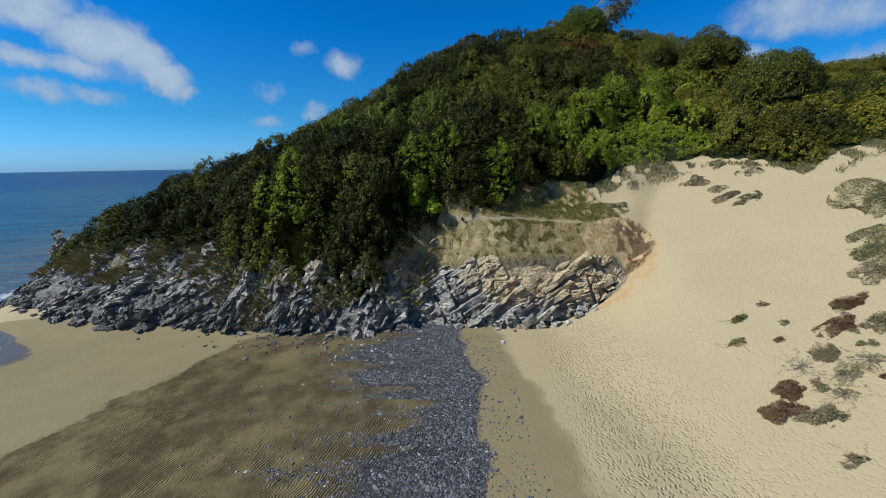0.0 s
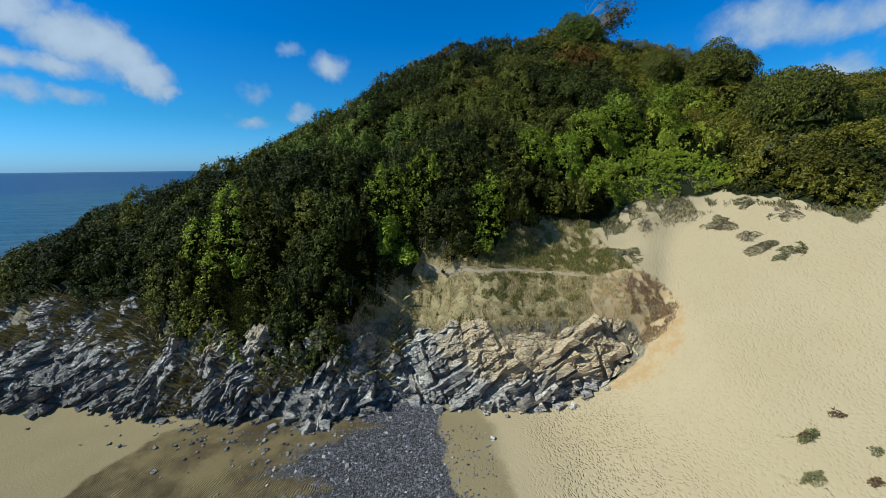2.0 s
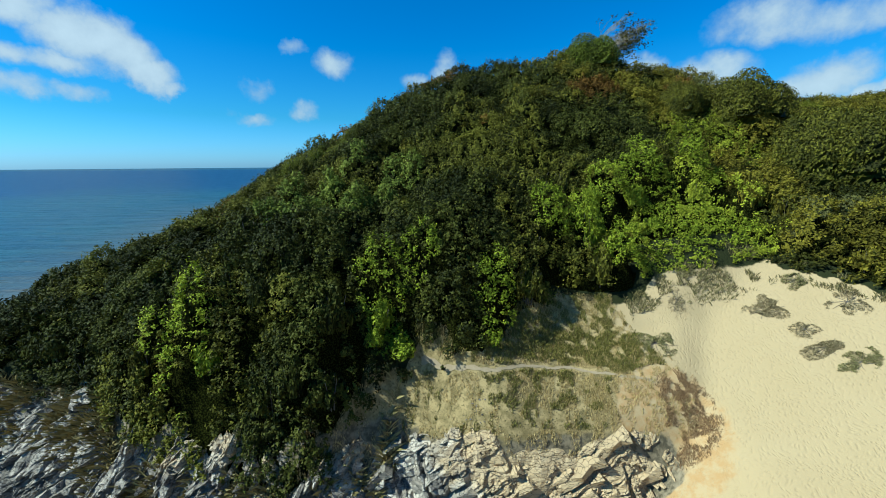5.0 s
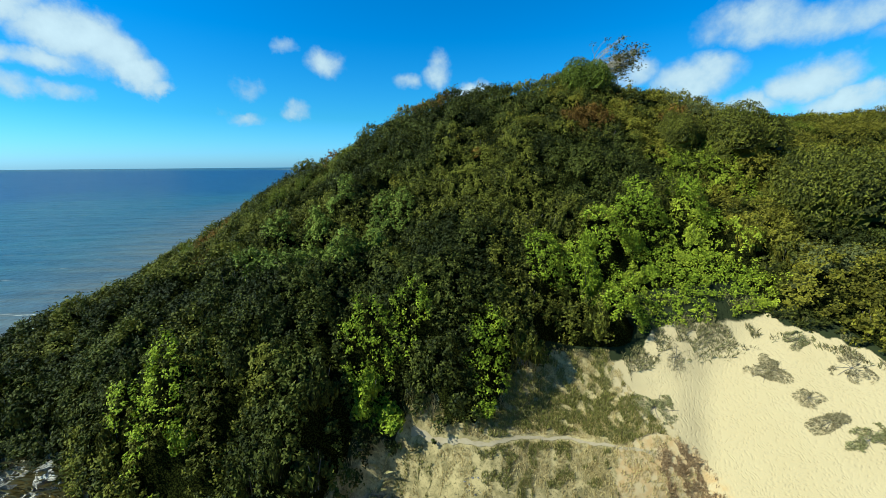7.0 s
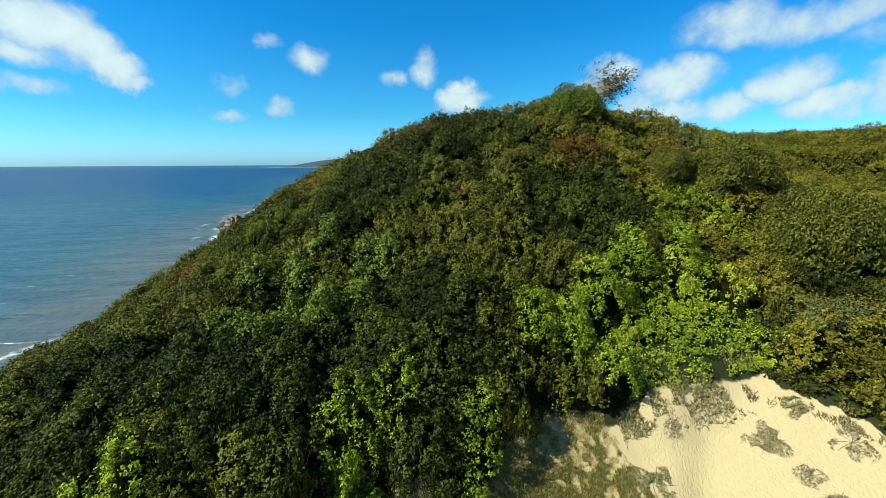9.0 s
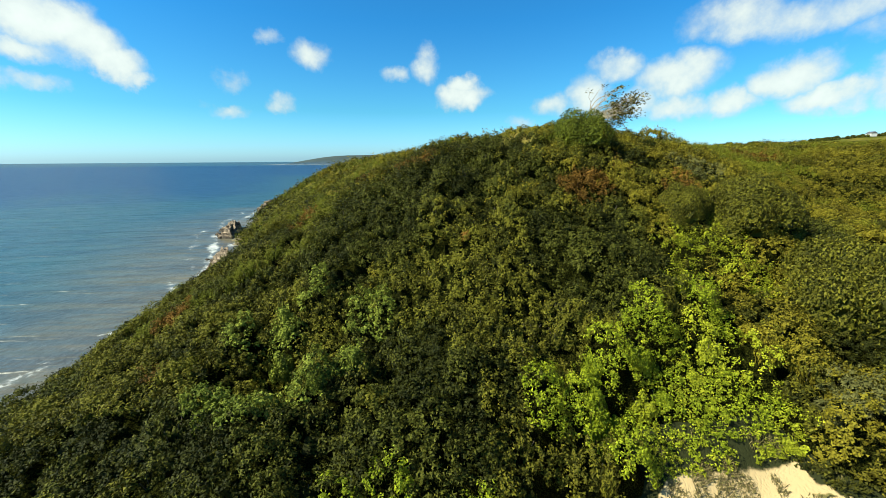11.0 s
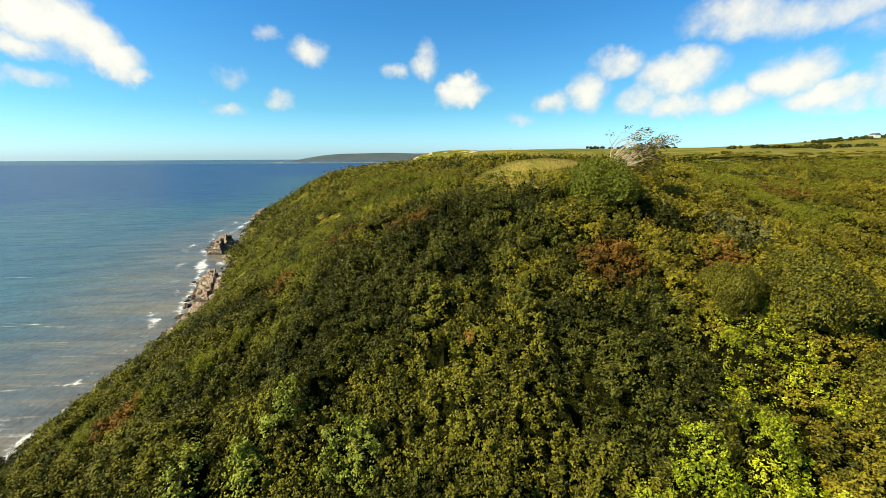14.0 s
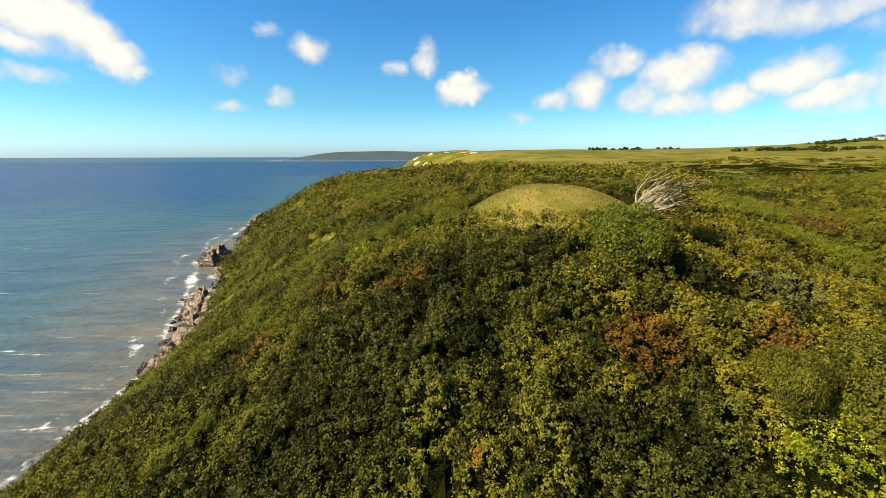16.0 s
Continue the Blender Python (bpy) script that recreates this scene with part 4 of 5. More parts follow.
def windswept(x, y):
    rng = np.random.default_rng(5)
    z = float(ground_height(x, y))
    tree = tagged(new("tree"), "bare grey windswept tree leaning away from the sea", "tree", "trees on the hill")
    tree.location, tree.scale = (x, y, z), (1.7, 1.4, 1.2)
    trunk = [tube([(0, 0, -0.4), (0.15, 0, 1.2), (0.5, 0, 2.4)], (0.22, 0.18, 0.15), 7)]
    twigs, tips = [], []

    def grow(p, d, length, rad, level):
        d = d / np.linalg.norm(d)
        bend = np.array([0.38, 0, 0.0 if level < 2 else -0.10])
        p1 = p + d * length * 0.5 + rng.normal(0, 0.04, 3) * length
        d2 = d + bend; d2 /= np.linalg.norm(d2)
        p2 = p1 + d2 * length * 0.5
        twigs[-1].append(tube([p, p1, p2], (rad, rad * 0.8, rad * 0.55), 5 if level < 2 else 4))
        if level == 4:
            tips.append(p2); return
        for i in range(3 if level < 3 else 2):
            grow(p2 if i else p1, d2 + rng.normal(0, 0.42, 3) + np.array([0.1, 0, 0.04]), length * rng.uniform(0.62, 0.85), rad * 0.58, level + 1)

    for i in range(9):
        twigs.append([])
        grow(np.array([0.3 + 0.07 * i, rng.uniform(-0.4, 0.4), 1.8]), np.array([rng.uniform(-0.25, 1.0), rng.uniform(-0.4, 0.4), 1.0]), rng.uniform(1.5, 2.2), 0.075, 1)
    part("trunk", mesh_from("trunk", *merge(trunk), BARK), tree)
    for limb in twigs:
        part("branch", mesh_from("branch", *merge(limb), BLEACHED), tree, "bleached bare branch with twigs")
    tips = np.array(tips)
    ends = tips[(tips[:, 0] > 2.2) | (tips[:, 2] > 5.8)]
    pos = np.repeat(ends, 16, 0) + rng.normal(0, 0.17, (len(ends) * 16, 3))
    part("foliage", mesh_from("foliage", *leaf_cards(rng, pos, np.tile((0, 0, 1.0), (len(pos), 1)), 0.2, 0.12), LEAF["olive"]), tree, "last green leaf tufts on the branch ends")

windswept(22.8, 69.4)

# ---------------- rock face: tilted beds of limestone ----------------
k = Maker("limestone", 0.85, 0.25)
ox = k.xyz()
bed = k.noise(1.1, 6, 0.65, stretch=((0, 38, 0), (0.4, 1, 3.0)))
objinfo = k.n.new("ShaderNodeObjectInfo")
block = k.attr("block")
whole = k.step(block, 0.001, 0.002)
loose_tone = k.math("FRACT", k.math("ADD", objinfo.outputs["Random"], island(k)))
pick = k.math("ADD", block, k.math("MULTIPLY", loose_tone, k.math("SUBTRACT", 1.0, whole)))
grey = k.mix(k.step(pick, 0.0, 1.0), (0.25, 0.207, 0.16), (0.74, 0.63, 0.49))
grey = k.mix(k.step(bed, 0.42, 0.62), k.mix(0.45, grey, (0.09, 0.082, 0.072)), grey)
grey = k.mix(k.step(k.noise(4.5, 6, 0.75), 0.52, 0.66), grey, (0.075, 0.068, 0.060))
stain = k.math("ADD", k.math("MULTIPLY", k.step(ox[0], -1.5, 6.0, 0.0, 0.78), k.step(ox[2], 2.6, 4.4, 0.45, 1.0)), k.math("ADD", k.math("MULTIPLY", k.step(ox[2], 3.4, 5.2, 0.0, 0.55), k.math("MULTIPLY", k.step(ox[0], -18.0, -15.0), k.step(ox[0], 0.0, -3.0))), k.math("MULTIPLY", k.step(ox[2], 3.0, 6.0, 0.0, 0.25), k.step(ox[0], -5.0, 0.0))))
stain = k.step(k.math("ADD", stain, k.math("MULTIPLY", k.math("SUBTRACT", k.noise(0.7, 5, 0.65), 0.5), 1.0)), 0.3, 0.8)
warm = k.mix(k.noise(2.4, 4), (0.62, 0.45, 0.25), (0.46, 0.325, 0.175))
sea_stain = k.math("MULTIPLY", k.step(ox[0], -3.0, -10.0), k.step(k.math("ADD", ox[2], k.math("MULTIPLY", k.noise(0.5, 4), 3.0)), 6.2, 4.0))
grey = k.mix(k.math("MULTIPLY", sea_stain, 0.34), grey, (0.0446, 0.0405, 0.0365))
crackmap = k.n.new("ShaderNodeMapping")
crackmap.inputs["Rotation"].default_value, crackmap.inputs["Scale"].default_value = (0, radians(38), 0), (0.42, 0.9, 1.9)
jitter = k.n.new("ShaderNodeTexNoise"); jitter.inputs["Scale"].default_value = 1.6
k.l.new(k.pos, jitter.inputs["Vector"])
shift = k.n.new("ShaderNodeVectorMath"); shift.operation = "ADD"
k.l.new(k.pos, shift.inputs[0])
small = k.n.new("ShaderNodeVectorMath"); small.operation = "SCALE"; small.inputs["Scale"].default_value = 0.3
k.l.new(jitter.outputs["Color"], small.inputs[0]); k.l.new(small.outputs[0], shift.inputs[1])
k.l.new(shift.outputs[0], crackmap.inputs["Vector"])
cracks = k.n.new("ShaderNodeTexVoronoi"); cracks.feature = "DISTANCE_TO_EDGE"; cracks.inputs["Scale"].default_value = 3.4
k.l.new(crackmap.outputs[0], cracks.inputs["Vector"])
joint = k.step(cracks.outputs["Distance"], 0.0, 0.03)
k.color(k.mix(joint, (0.022, 0.019, 0.017), k.mix(stain, grey, warm)))
k.bump(k.math("ADD", k.math("ADD", k.noise(6, 6, 0.72), k.math("MULTIPLY", bed, 0.9)), joint), 0.2)
ROCK = k.m

def slab_mesh(seed):
    """An irregular bed of rock, about 1 x 1 x 1, with broken edges."""
    rng = random.Random(seed)
    bm = bmesh.new()
    bmesh.ops.create_cube(bm, size=1.0)
    bmesh.ops.subdivide_edges(bm, edges=[e for e in bm.edges if abs((e.verts[0].co - e.verts[1].co).x) > 0.5], cuts=3)
    for v in bm.verts:
        v.co += Vector((rng.uniform(-0.05, 0.05), rng.uniform(-0.17, 0.17), rng.uniform(-0.08, 0.08)))
    bmesh.ops.bevel(bm, geom=[e for e in bm.edges], offset=0.012, segments=1, affect="EDGES")
    bmesh.ops.triangulate(bm, faces=bm.faces[:])
    me = bpy.data.meshes.new("rock_slab")
    bm.to_mesh(me); bm.free()
    me.materials.append(ROCK)
    return me

SLABS = [slab_mesh(i) for i in range(14)]

TOP_X, TOP_Z = [-46, -36, -30, -24, -20, -17, -11, -7, -4, -1.6, 1, 3.2, 5.4, 7.4, 9, 11, 13], [5.5, 5.3, 5.2, 6.3, 6.2, 4.3, 4.9, 4.2, 4.5, 5.6, 6.2, 6.2, 5.6, 6.0, 6.4, 6.3, 6.3]

def face_y(x, z):
    """y of the slope at height z, for each x along the rock face."""
    gx, gz = np.arange(-47, 15, 0.25), np.arange(0, 11, 0.1)
    rows = []
    for a in gx:
        ys = np.arange(float(foot(a)) - 1.2, float(foot(a)) + 6.5, 0.05)
        zs = np.maximum.accumulate(ground_height(np.full(len(ys), a), ys)) + np.arange(len(ys)) * 1e-5
        rows.append(np.interp(gz, zs, ys))
    table = np.array(rows)
    u, v = np.clip((x + 47) / 0.25, 0, len(gx) - 1.001), np.clip(z / 0.1, 0, len(gz) - 1.001)
    i, j = u.astype(int), v.astype(int)
    a, b = u - i, v - j
    return table[i, j] * (1 - a) * (1 - b) + table[i + 1, j] * a * (1 - b) + table[i, j + 1] * (1 - a) * b + table[i + 1, j + 1] * a * b

def rock_face(x0, x1, dip, thick, run, depth, seed, rough=1.0):
    """Beds of rock one on another: each bed overhangs a crack and is broken by joints into blocks that stand out unevenly."""
    rng = np.random.default_rng(seed)
    c, sn = math.cos(radians(dip)), math.sin(radians(dip))
    lines = np.cumsum(np.clip(rng.gamma(1.1, thick / 1.1, int(90 / thick)), thick * 0.3, thick * 3.4)) - x1 * sn - 1
    lines = lines[lines < 9 * c - x0 * sn + 1]
    rows, fr, bed = [], [], []
    for i in range(len(lines) - 1):
        for f in (0.0, 0.14, 0.55, 0.97):
            rows.append(lines[i] + f * (lines[i + 1] - lines[i])); fr.append(f); bed.append(i)
    p = np.arange(x0 * c - 1, x1 * c + 9 * sn, 0.085)
    P, Q = np.meshgrid(p, np.array(rows))
    FQ, B = np.array(fr)[:, None] + 0 * P, np.array(bed)[:, None] + np.zeros(P.shape, int)
    W = Q + 0.65 * vnoise(P, Q, 2.8, seed) + 0.22 * vnoise(P, Q, 0.9, seed + 1) + 0.07 * vnoise(P, Q, 0.3, seed + 6)
    X, Z = P * c - W * sn, P * sn + W * c
    Y = face_y(X, Z)
    wide = run * (0.3 + 1.5 * rng.random(len(lines)))[B]
    J = np.floor((P + 9 * rng.random(len(lines))[B]) / wide + 0.15 * vnoise(P, Q, 0.5, seed + 2)).astype(int)
    cell = LATTICE[(B * 37 + seed) % 256, (J * 11 + B * 5) % 256]
    layer = LATTICE[(B * 13 + seed) % 256, 7]
    bold = 0.35 + 0.65 * smooth(vnoise(X, Z, 2.6, seed + 7), -0.4, 0.4)
    out = bold * (depth * (0.8 * cell ** 1.6 + 0.35 * layer) + 0.12 * (1 - FQ) - 0.34 * (FQ < 0.05) * np.clip(cell - 0.15, 0, 1))
    dm, rm, qm = cell_field(P * 0.6, Q, 0.8, seed + 5)
    dn, rn, qn = cell_field(P * 0.8, Q, 0.36, seed + 8)
    out = out + rough * (0.75 * (rm - 0.5) + 0.75 * vnoise(X, Z * 0.5, 2.6, seed + 3)) + 0.26 * (rn - 0.5) + 0.12 * vnoise(P, Q * 2, 0.26, seed + 4) + 0.10
    out = out - 0.5 * (np.abs(vnoise(X + 0.55 * Z, Z * 0.35, 1.5, seed + 9)) < 0.07)
    out = np.where(qm < 0.12, out - 0.45, out)
    out = out * (1 - 0.5 * smooth(X, 1, 6) * smooth(Z, 3.2, 5.4))
    top = np.interp(X, TOP_X, TOP_Z) + 1.3 * vnoise(X, Z * 0.3, 1.4, 77) + 0.5 * smooth(X, 0, 4) + 0.9 * (1 - smooth(X, -5, -3))
    out = out - 0.7 * smooth(Z - top, -0.9, 0.3)
    foot_z = ground_height(X, foot(X) - 0.35)
    edge = 0.8 * vnoise(X, Z, 1.5, 79)
    ok = (X > x0 - 0.5 + edge) & (X < x1 + 0.5 + edge) & (Z < top + 0.1) & (Z > foot_z + 0.1)
    i = np.arange(X.size).reshape(X.shape)
    quads = np.stack([i[:-1, :-1], i[:-1, 1:], i[1:, 1:], i[1:, :-1]], -1).reshape(-1, 4)
    quads = quads[ok.ravel()[quads].all(1)]
    label = np.arange(X.size)
    for step in range(80):
        np.minimum.at(label, quads.ravel(), np.repeat(label[quads].min(1), 4))
        label = label[label]
    kind, back, count = np.unique(label[quads[:, 0]], return_inverse=True, return_counts=True)
    quads = quads[count[back] > 150]
    used = np.unique(quads)
    remap = np.zeros(X.size, int); remap[used] = np.arange(len(used))
    co = np.stack([X - 0.12 * out, Y - 0.9 * out, Z + 0.15 * out], -1).reshape(-1, 3)[used]
    return co, remap[quads], (0.05 + 0.9 * LATTICE[(B * 71 + seed) % 256, (J * 29 + B * 3) % 256]).ravel()[used]

def backing():
    xs, us = np.arange(-47, 11.0, 0.3), np.linspace(-0.7, 1.0, 26)
    X, U = np.meshgrid(xs, us)
    reach = np.interp(X, [-47, -24, -19, -16, -11, -6, -3, 1, 5, 9, 12, 15], [6.2, 4.6, 4.0, 2.8, 2.9, 2.6, 2.7, 2.7, 2.4, 2.5, 2.4, 2.0])
    Y = foot(X) + np.where(U < 0, U * 1.2, U * reach)
    Z = ground_height(X, Y)
    ed = smooth(U, -0.62, -0.05) * (1 - smooth(U, 0.35, 0.65)) * (1 - smooth(X, 8.0, 10.0)) * smooth(X, -47, -44)
    out = 0.1 * ed + 0.3 * vnoise(X, Z, 0.9, 25) * ed - 0.5 * (1 - ed)
    i = np.arange(X.size).reshape(X.shape)
    quads = np.stack([i[:-1, :-1], i[:-1, 1:], i[1:, 1:], i[1:, :-1]], -1).reshape(-1, 4)
    return np.stack([X, Y - 0.80 * out, Z + 0.2 * out], -1).reshape(-1, 3), quads, np.full(X.size, 0.3)

def bed_plan(x0, x1, dip, thick, run, low, high, seed):
    """Slabs laid bed on bed: place on the face, size, and the turn of each."""
    rng = random.Random(seed)
    c, sn = math.cos(radians(dip)), math.sin(radians(dip))
    out = []
    q = -x1 * sn
    while q < 9 * c - x0 * sn:
        th = thick * rng.uniform(0.45, 1.7)
        set_back = rng.uniform(-0.10, 0.16)
        p = x0 * c + rng.uniform(-1, 0)
        while p < x1 * c + 9 * sn:
            ln = run * rng.uniform(0.4, 1.9)
            x, z = (p + ln / 2) * c - (q + th / 2) * sn, (p + ln / 2) * sn + (q + th / 2) * c
            p += ln * 0.97
            if not x0 <= x <= x1:
                continue
            f = float(foot(x))
            ys = np.arange(f - 0.6, f + 4.6, 0.05)
            zs = ground_height(np.full(len(ys), x), ys)
            k = int(np.argmax(zs > z))
            top = np.interp(x, low, high) + 0.7 * vnoise(np.array(x), np.array(0.0), 1.3, 77)
            if zs[k] <= z or zs[0] > z or z > top or rng.random() < 0.6 + 0.3 * smooth(z - top, -1.4, 0.0):
                continue
            deep = rng.uniform(0.9, 1.4)
            jut = set_back + rng.uniform(-0.09, 0.07) + 0.18 * vnoise(np.array(x), np.array(z), 1.6, 78)
            out.append((x, float(ys[k]) + deep / 2 - 0.36 - jut, z, (ln * 1.04, deep, th * 1.1), -dip + rng.uniform(-2.5, 2.5), rng.uniform(-4, 4), rng.uniform(-4, 4)))
        q += th
    return out

def rubble_plan():
    rng = random.Random(3)
    out = []
    for i in range(330):
        x = rng.uniform(-40, 11.6) if i < 150 else rng.gauss(-10, 4.5)
        u = rng.uniform(-0.9, 0.5) if i < 150 else -abs(rng.gauss(0, 2.2))
        big = rng.random() ** 2 * (1 if i < 150 else 0.25)
        base = 0.2 if i < 150 else 0.09
        size = (base + 0.7 * big, base + 0.5 * big, base * 0.7 + 0.35 * big)
        py = float(foot(x)) + u
        out.append((x, py, float(ground_height(x, py)) + size[2] * 0.2, size, rng.uniform(-50, 20), rng.uniform(-25, 25), rng.uniform(-90, 90)))
    return out

FACE_PLAN = bed_plan(-4.5, 11.8, 36, 0.27, 1.6, TOP_X, TOP_Z, 4)
LEFT_PLAN = bed_plan(-17, -4.5, 58, 0.18, 0.8, TOP_X, TOP_Z, 5) + bed_plan(-45, -17, 27, 0.26, 1.3, TOP_X, TOP_Z, 6) + rubble_plan()
SLAB_PLAN = FACE_PLAN + LEFT_PLAN
ZONES = [rock_face(-4.2, 14.0, 36, 0.21, 1.3, 0.36, 3, 0.45), rock_face(-17.2, -3.8, 56, 0.15, 0.45, 0.40, 5), rock_face(-45, -16.8, 29, 0.17, 0.7, 0.42, 9), backing()]
FACE = mesh_from("rock_face", *merge([(z[0], z[1]) for z in ZONES]), ROCK)
FACE.attributes.new("block", "FLOAT", "POINT").data.foreach_set("value", np.concatenate([z[2] for z in ZONES]).astype(np.float32))
cliff = tagged(new("cliff", FACE), "grey and ochre limestone face of tilted broken beds", "cliff", kind="structure")
single = set(range(min(len(FACE_PLAN), 295)))
loose = []
for i, (px, py, pz, size, dip, pitch, yaw) in enumerate(SLAB_PLAN):
    m = Matrix.LocRotScale((px, py, pz), Euler((radians(pitch), radians(dip), radians(yaw))), size)
    if i in single:
        ob = part("rock_slab", SLABS[i % 14], cliff)
        ob.matrix_world = m
    else:
        loose.append((i % 14, m))

def join_copies(name, sources, placed, mat):
    """One mesh out of many placed copies."""
    raw = []
    for me in sources:
        v = np.empty(len(me.vertices) * 3, np.float32); me.vertices.foreach_get("co", v)
        f = np.empty(len(me.polygons) * 3, np.int32); me.polygons.foreach_get("vertices", f)
        raw.append((v.reshape(-1, 3), f.reshape(-1, 3)))
    pieces = []
    for i, m in placed:
        a = np.array(m)
        pieces.append((raw[i][0] @ a[:3, :3].T + a[:3, 3], raw[i][1]))
    return mesh_from(name, *merge(pieces), mat)

tagged(part("rock_beds", join_copies("rock_beds", SLABS, loose, ROCK), cliff), kind="stuff")

# ---------------- rocks along the open shore ----------------
def boulder_mesh(seed):
    rng = np.random.default_rng(seed)
    bm = bmesh.new()
    bmesh.ops.create_icosphere(bm, subdivisions=3, radius=1.0)
    cuts = [(Vector(rng.normal(0, 1, 3)).normalized(), rng.uniform(0.42, 0.78)) for _ in range(15)]
    for v in bm.verts:
        for n, d in cuts:
            over = v.co.dot(n) - d
            if over > 0:
                v.co -= n * over
        q = v.co.copy()
        v.co += q.normalized() * (0.20 * noise.noise(q * 1.7 + Vector((seed * 3.1, 0, 0))) + 0.22 * abs(noise.noise(q * 3.7 + Vector((0, seed, 0)))) + 0.10 * noise.noise(q * 9.0 + Vector((seed, 0, 0))))
    bmesh.ops.triangulate(bm, faces=bm.faces[:])
    me = bpy.data.meshes.new("boulder")
    bm.to_mesh(me); bm.free()
    me.materials.append(SHORE_ROCK)
    return me

k = Maker("shore_rock", 0.9, 0.08)
veins = k.noise(0.5, 6, 0.65, stretch=((20, 50, 0), (0.5, 1, 2.2)))
stone = k.mix(k.step(veins, 0.36, 0.64), (0.055, 0.042, 0.033), (0.33, 0.25, 0.18))
tide = k.math("ADD", k.xyz()[2], k.math("MULTIPLY", k.noise(0.6, 4), 1.5))
k.color(k.mix(k.step(tide, 0.9, 2.2), (0.04, 0.034, 0.028), stone))
k.bump(k.math("ADD", k.noise(2.2, 6, 0.7), veins), 0.5)
SHORE_ROCK = k.m
BOULDERS = [boulder_mesh(i) for i in range(8)]
rng = random.Random(12)
shore = []
for i in range(130):
    y = rng.choice((rng.uniform(98, 142), rng.uniform(98, 142), rng.uniform(176, 197), rng.uniform(258, 282)))
    d = rng.uniform(-4.0, 2.5)
    shore.append((float(coast(y)) + d, y, rng.uniform(0.35, 1.1) * (0.8 + y / 260)))
for i, (x, y, r) in enumerate(shore):
    z = max(float(ground_height(x, y)), -0.3)
    b = tagged(new("boulder", BOULDERS[i % 8]), "grey brown weathered boulder at the edge of the sea", "boulder", "rocks along the shore")
    b.matrix_world = Matrix.LocRotScale((x, y, z + 0.15 * r), Euler((rng.uniform(-0.4, 0.4), rng.uniform(-0.4, 0.4), rng.uniform(0, 6.3))), (r, r * rng.uniform(0.6, 1.1), r * rng.uniform(0.8, 1.6)))

def outcrop(y0, y1, reach, tall, seed):
    """A broken crag at the sea's edge: a steep jointed front, ledges and a rough top that runs into the slope."""
    ys, ds = np.arange(y0, y1, 0.28), np.arange(-reach, 9.0, 0.28)
    D, Y = np.meshgrid(ds, ys)
    fade = smooth(Y, y0, y0 + 4) * (1 - smooth(Y, y1 - 4, y1))
    front = 2.6 * vnoise(Y * 1.0, Y * 0.0, 5.5, seed) + 1.1 * vnoise(Y, D, 2.0, seed + 1)
    u = D + front - 0.5 * (1 - fade) * reach
    base = coast(Y) + D
    g = ground_height(base, Y)
    rise = np.interp(u, [-reach, -2.4, -1.6, -0.4, 0.2, 1.6, 2.2, 4.0, 6.5, 9], [-1.5, -0.8, 0.5, 0.9, 0.42 * tall, 0.55 * tall, 0.85 * tall, tall, 1.0 * tall, 0.8 * tall])
    d1, r1, q1 = cell_field(D + 0.5 * Y, Y - 0.3 * D, 2.3, seed)
    d2, r2, q2 = cell_field(D + 0.3 * Y, Y, 0.9, seed + 2)
    Z = rise + 1.0 * (r1 - 0.5) + 0.8 * (r2 - 0.5) + 0.25 * vnoise(D, Y, 0.5, seed + 3) - 0.5 * smooth(d1, 0.55, 0.75)
    Z = np.where(D > 3.5, np.minimum(np.maximum(Z, g - 0.2 + 0.7 * (r2 - 0.4)), g + 0.9 - 0.2 * (D - 3.5)), Z) * fade - 1.6 * (1 - fade)
    X = base + 0.8 * (q1 - 0.5) + 0.4 * (q2 - 0.5)
    i = np.arange(X.size).reshape(X.shape)
    quads = np.stack([i[:-1, :-1], i[:-1, 1:], i[1:, 1:], i[1:, :-1]], -1).reshape(-1, 4)
    ob = new("sea_crag", mesh_from("sea_crag", np.stack([X, Y + 0.5 * (r1 - 0.5), Z], -1).reshape(-1, 3), quads, SHORE_ROCK))
    tagged(ob, "brown and grey jointed crag standing in the surf", "crag", "crags along the shore")

for k0, (y0, y1, reach, tall) in enumerate(((98, 113, 4.0, 4.8), (111, 125, 4.5, 5.0), (123, 133, 4.0, 4.4), (130, 146, 6.5, 4.2), (172, 202, 9.0, 4.6), (252, 288, 9.0, 6.0))):
    outcrop(y0, y1, reach, tall, 20 + 5 * k0)

# ---------------- shingle on the beach ----------------
k = Maker("shingle", 0.75, 0.3)
pick = island(k)
k.color(k.mix(k.step(pick, 0.97, 0.985), k.mix(pick, (0.028, 0.025, 0.026), (0.16, 0.141, 0.138)), (0.34, 0.31, 0.28)))
SHINGLE = k.m

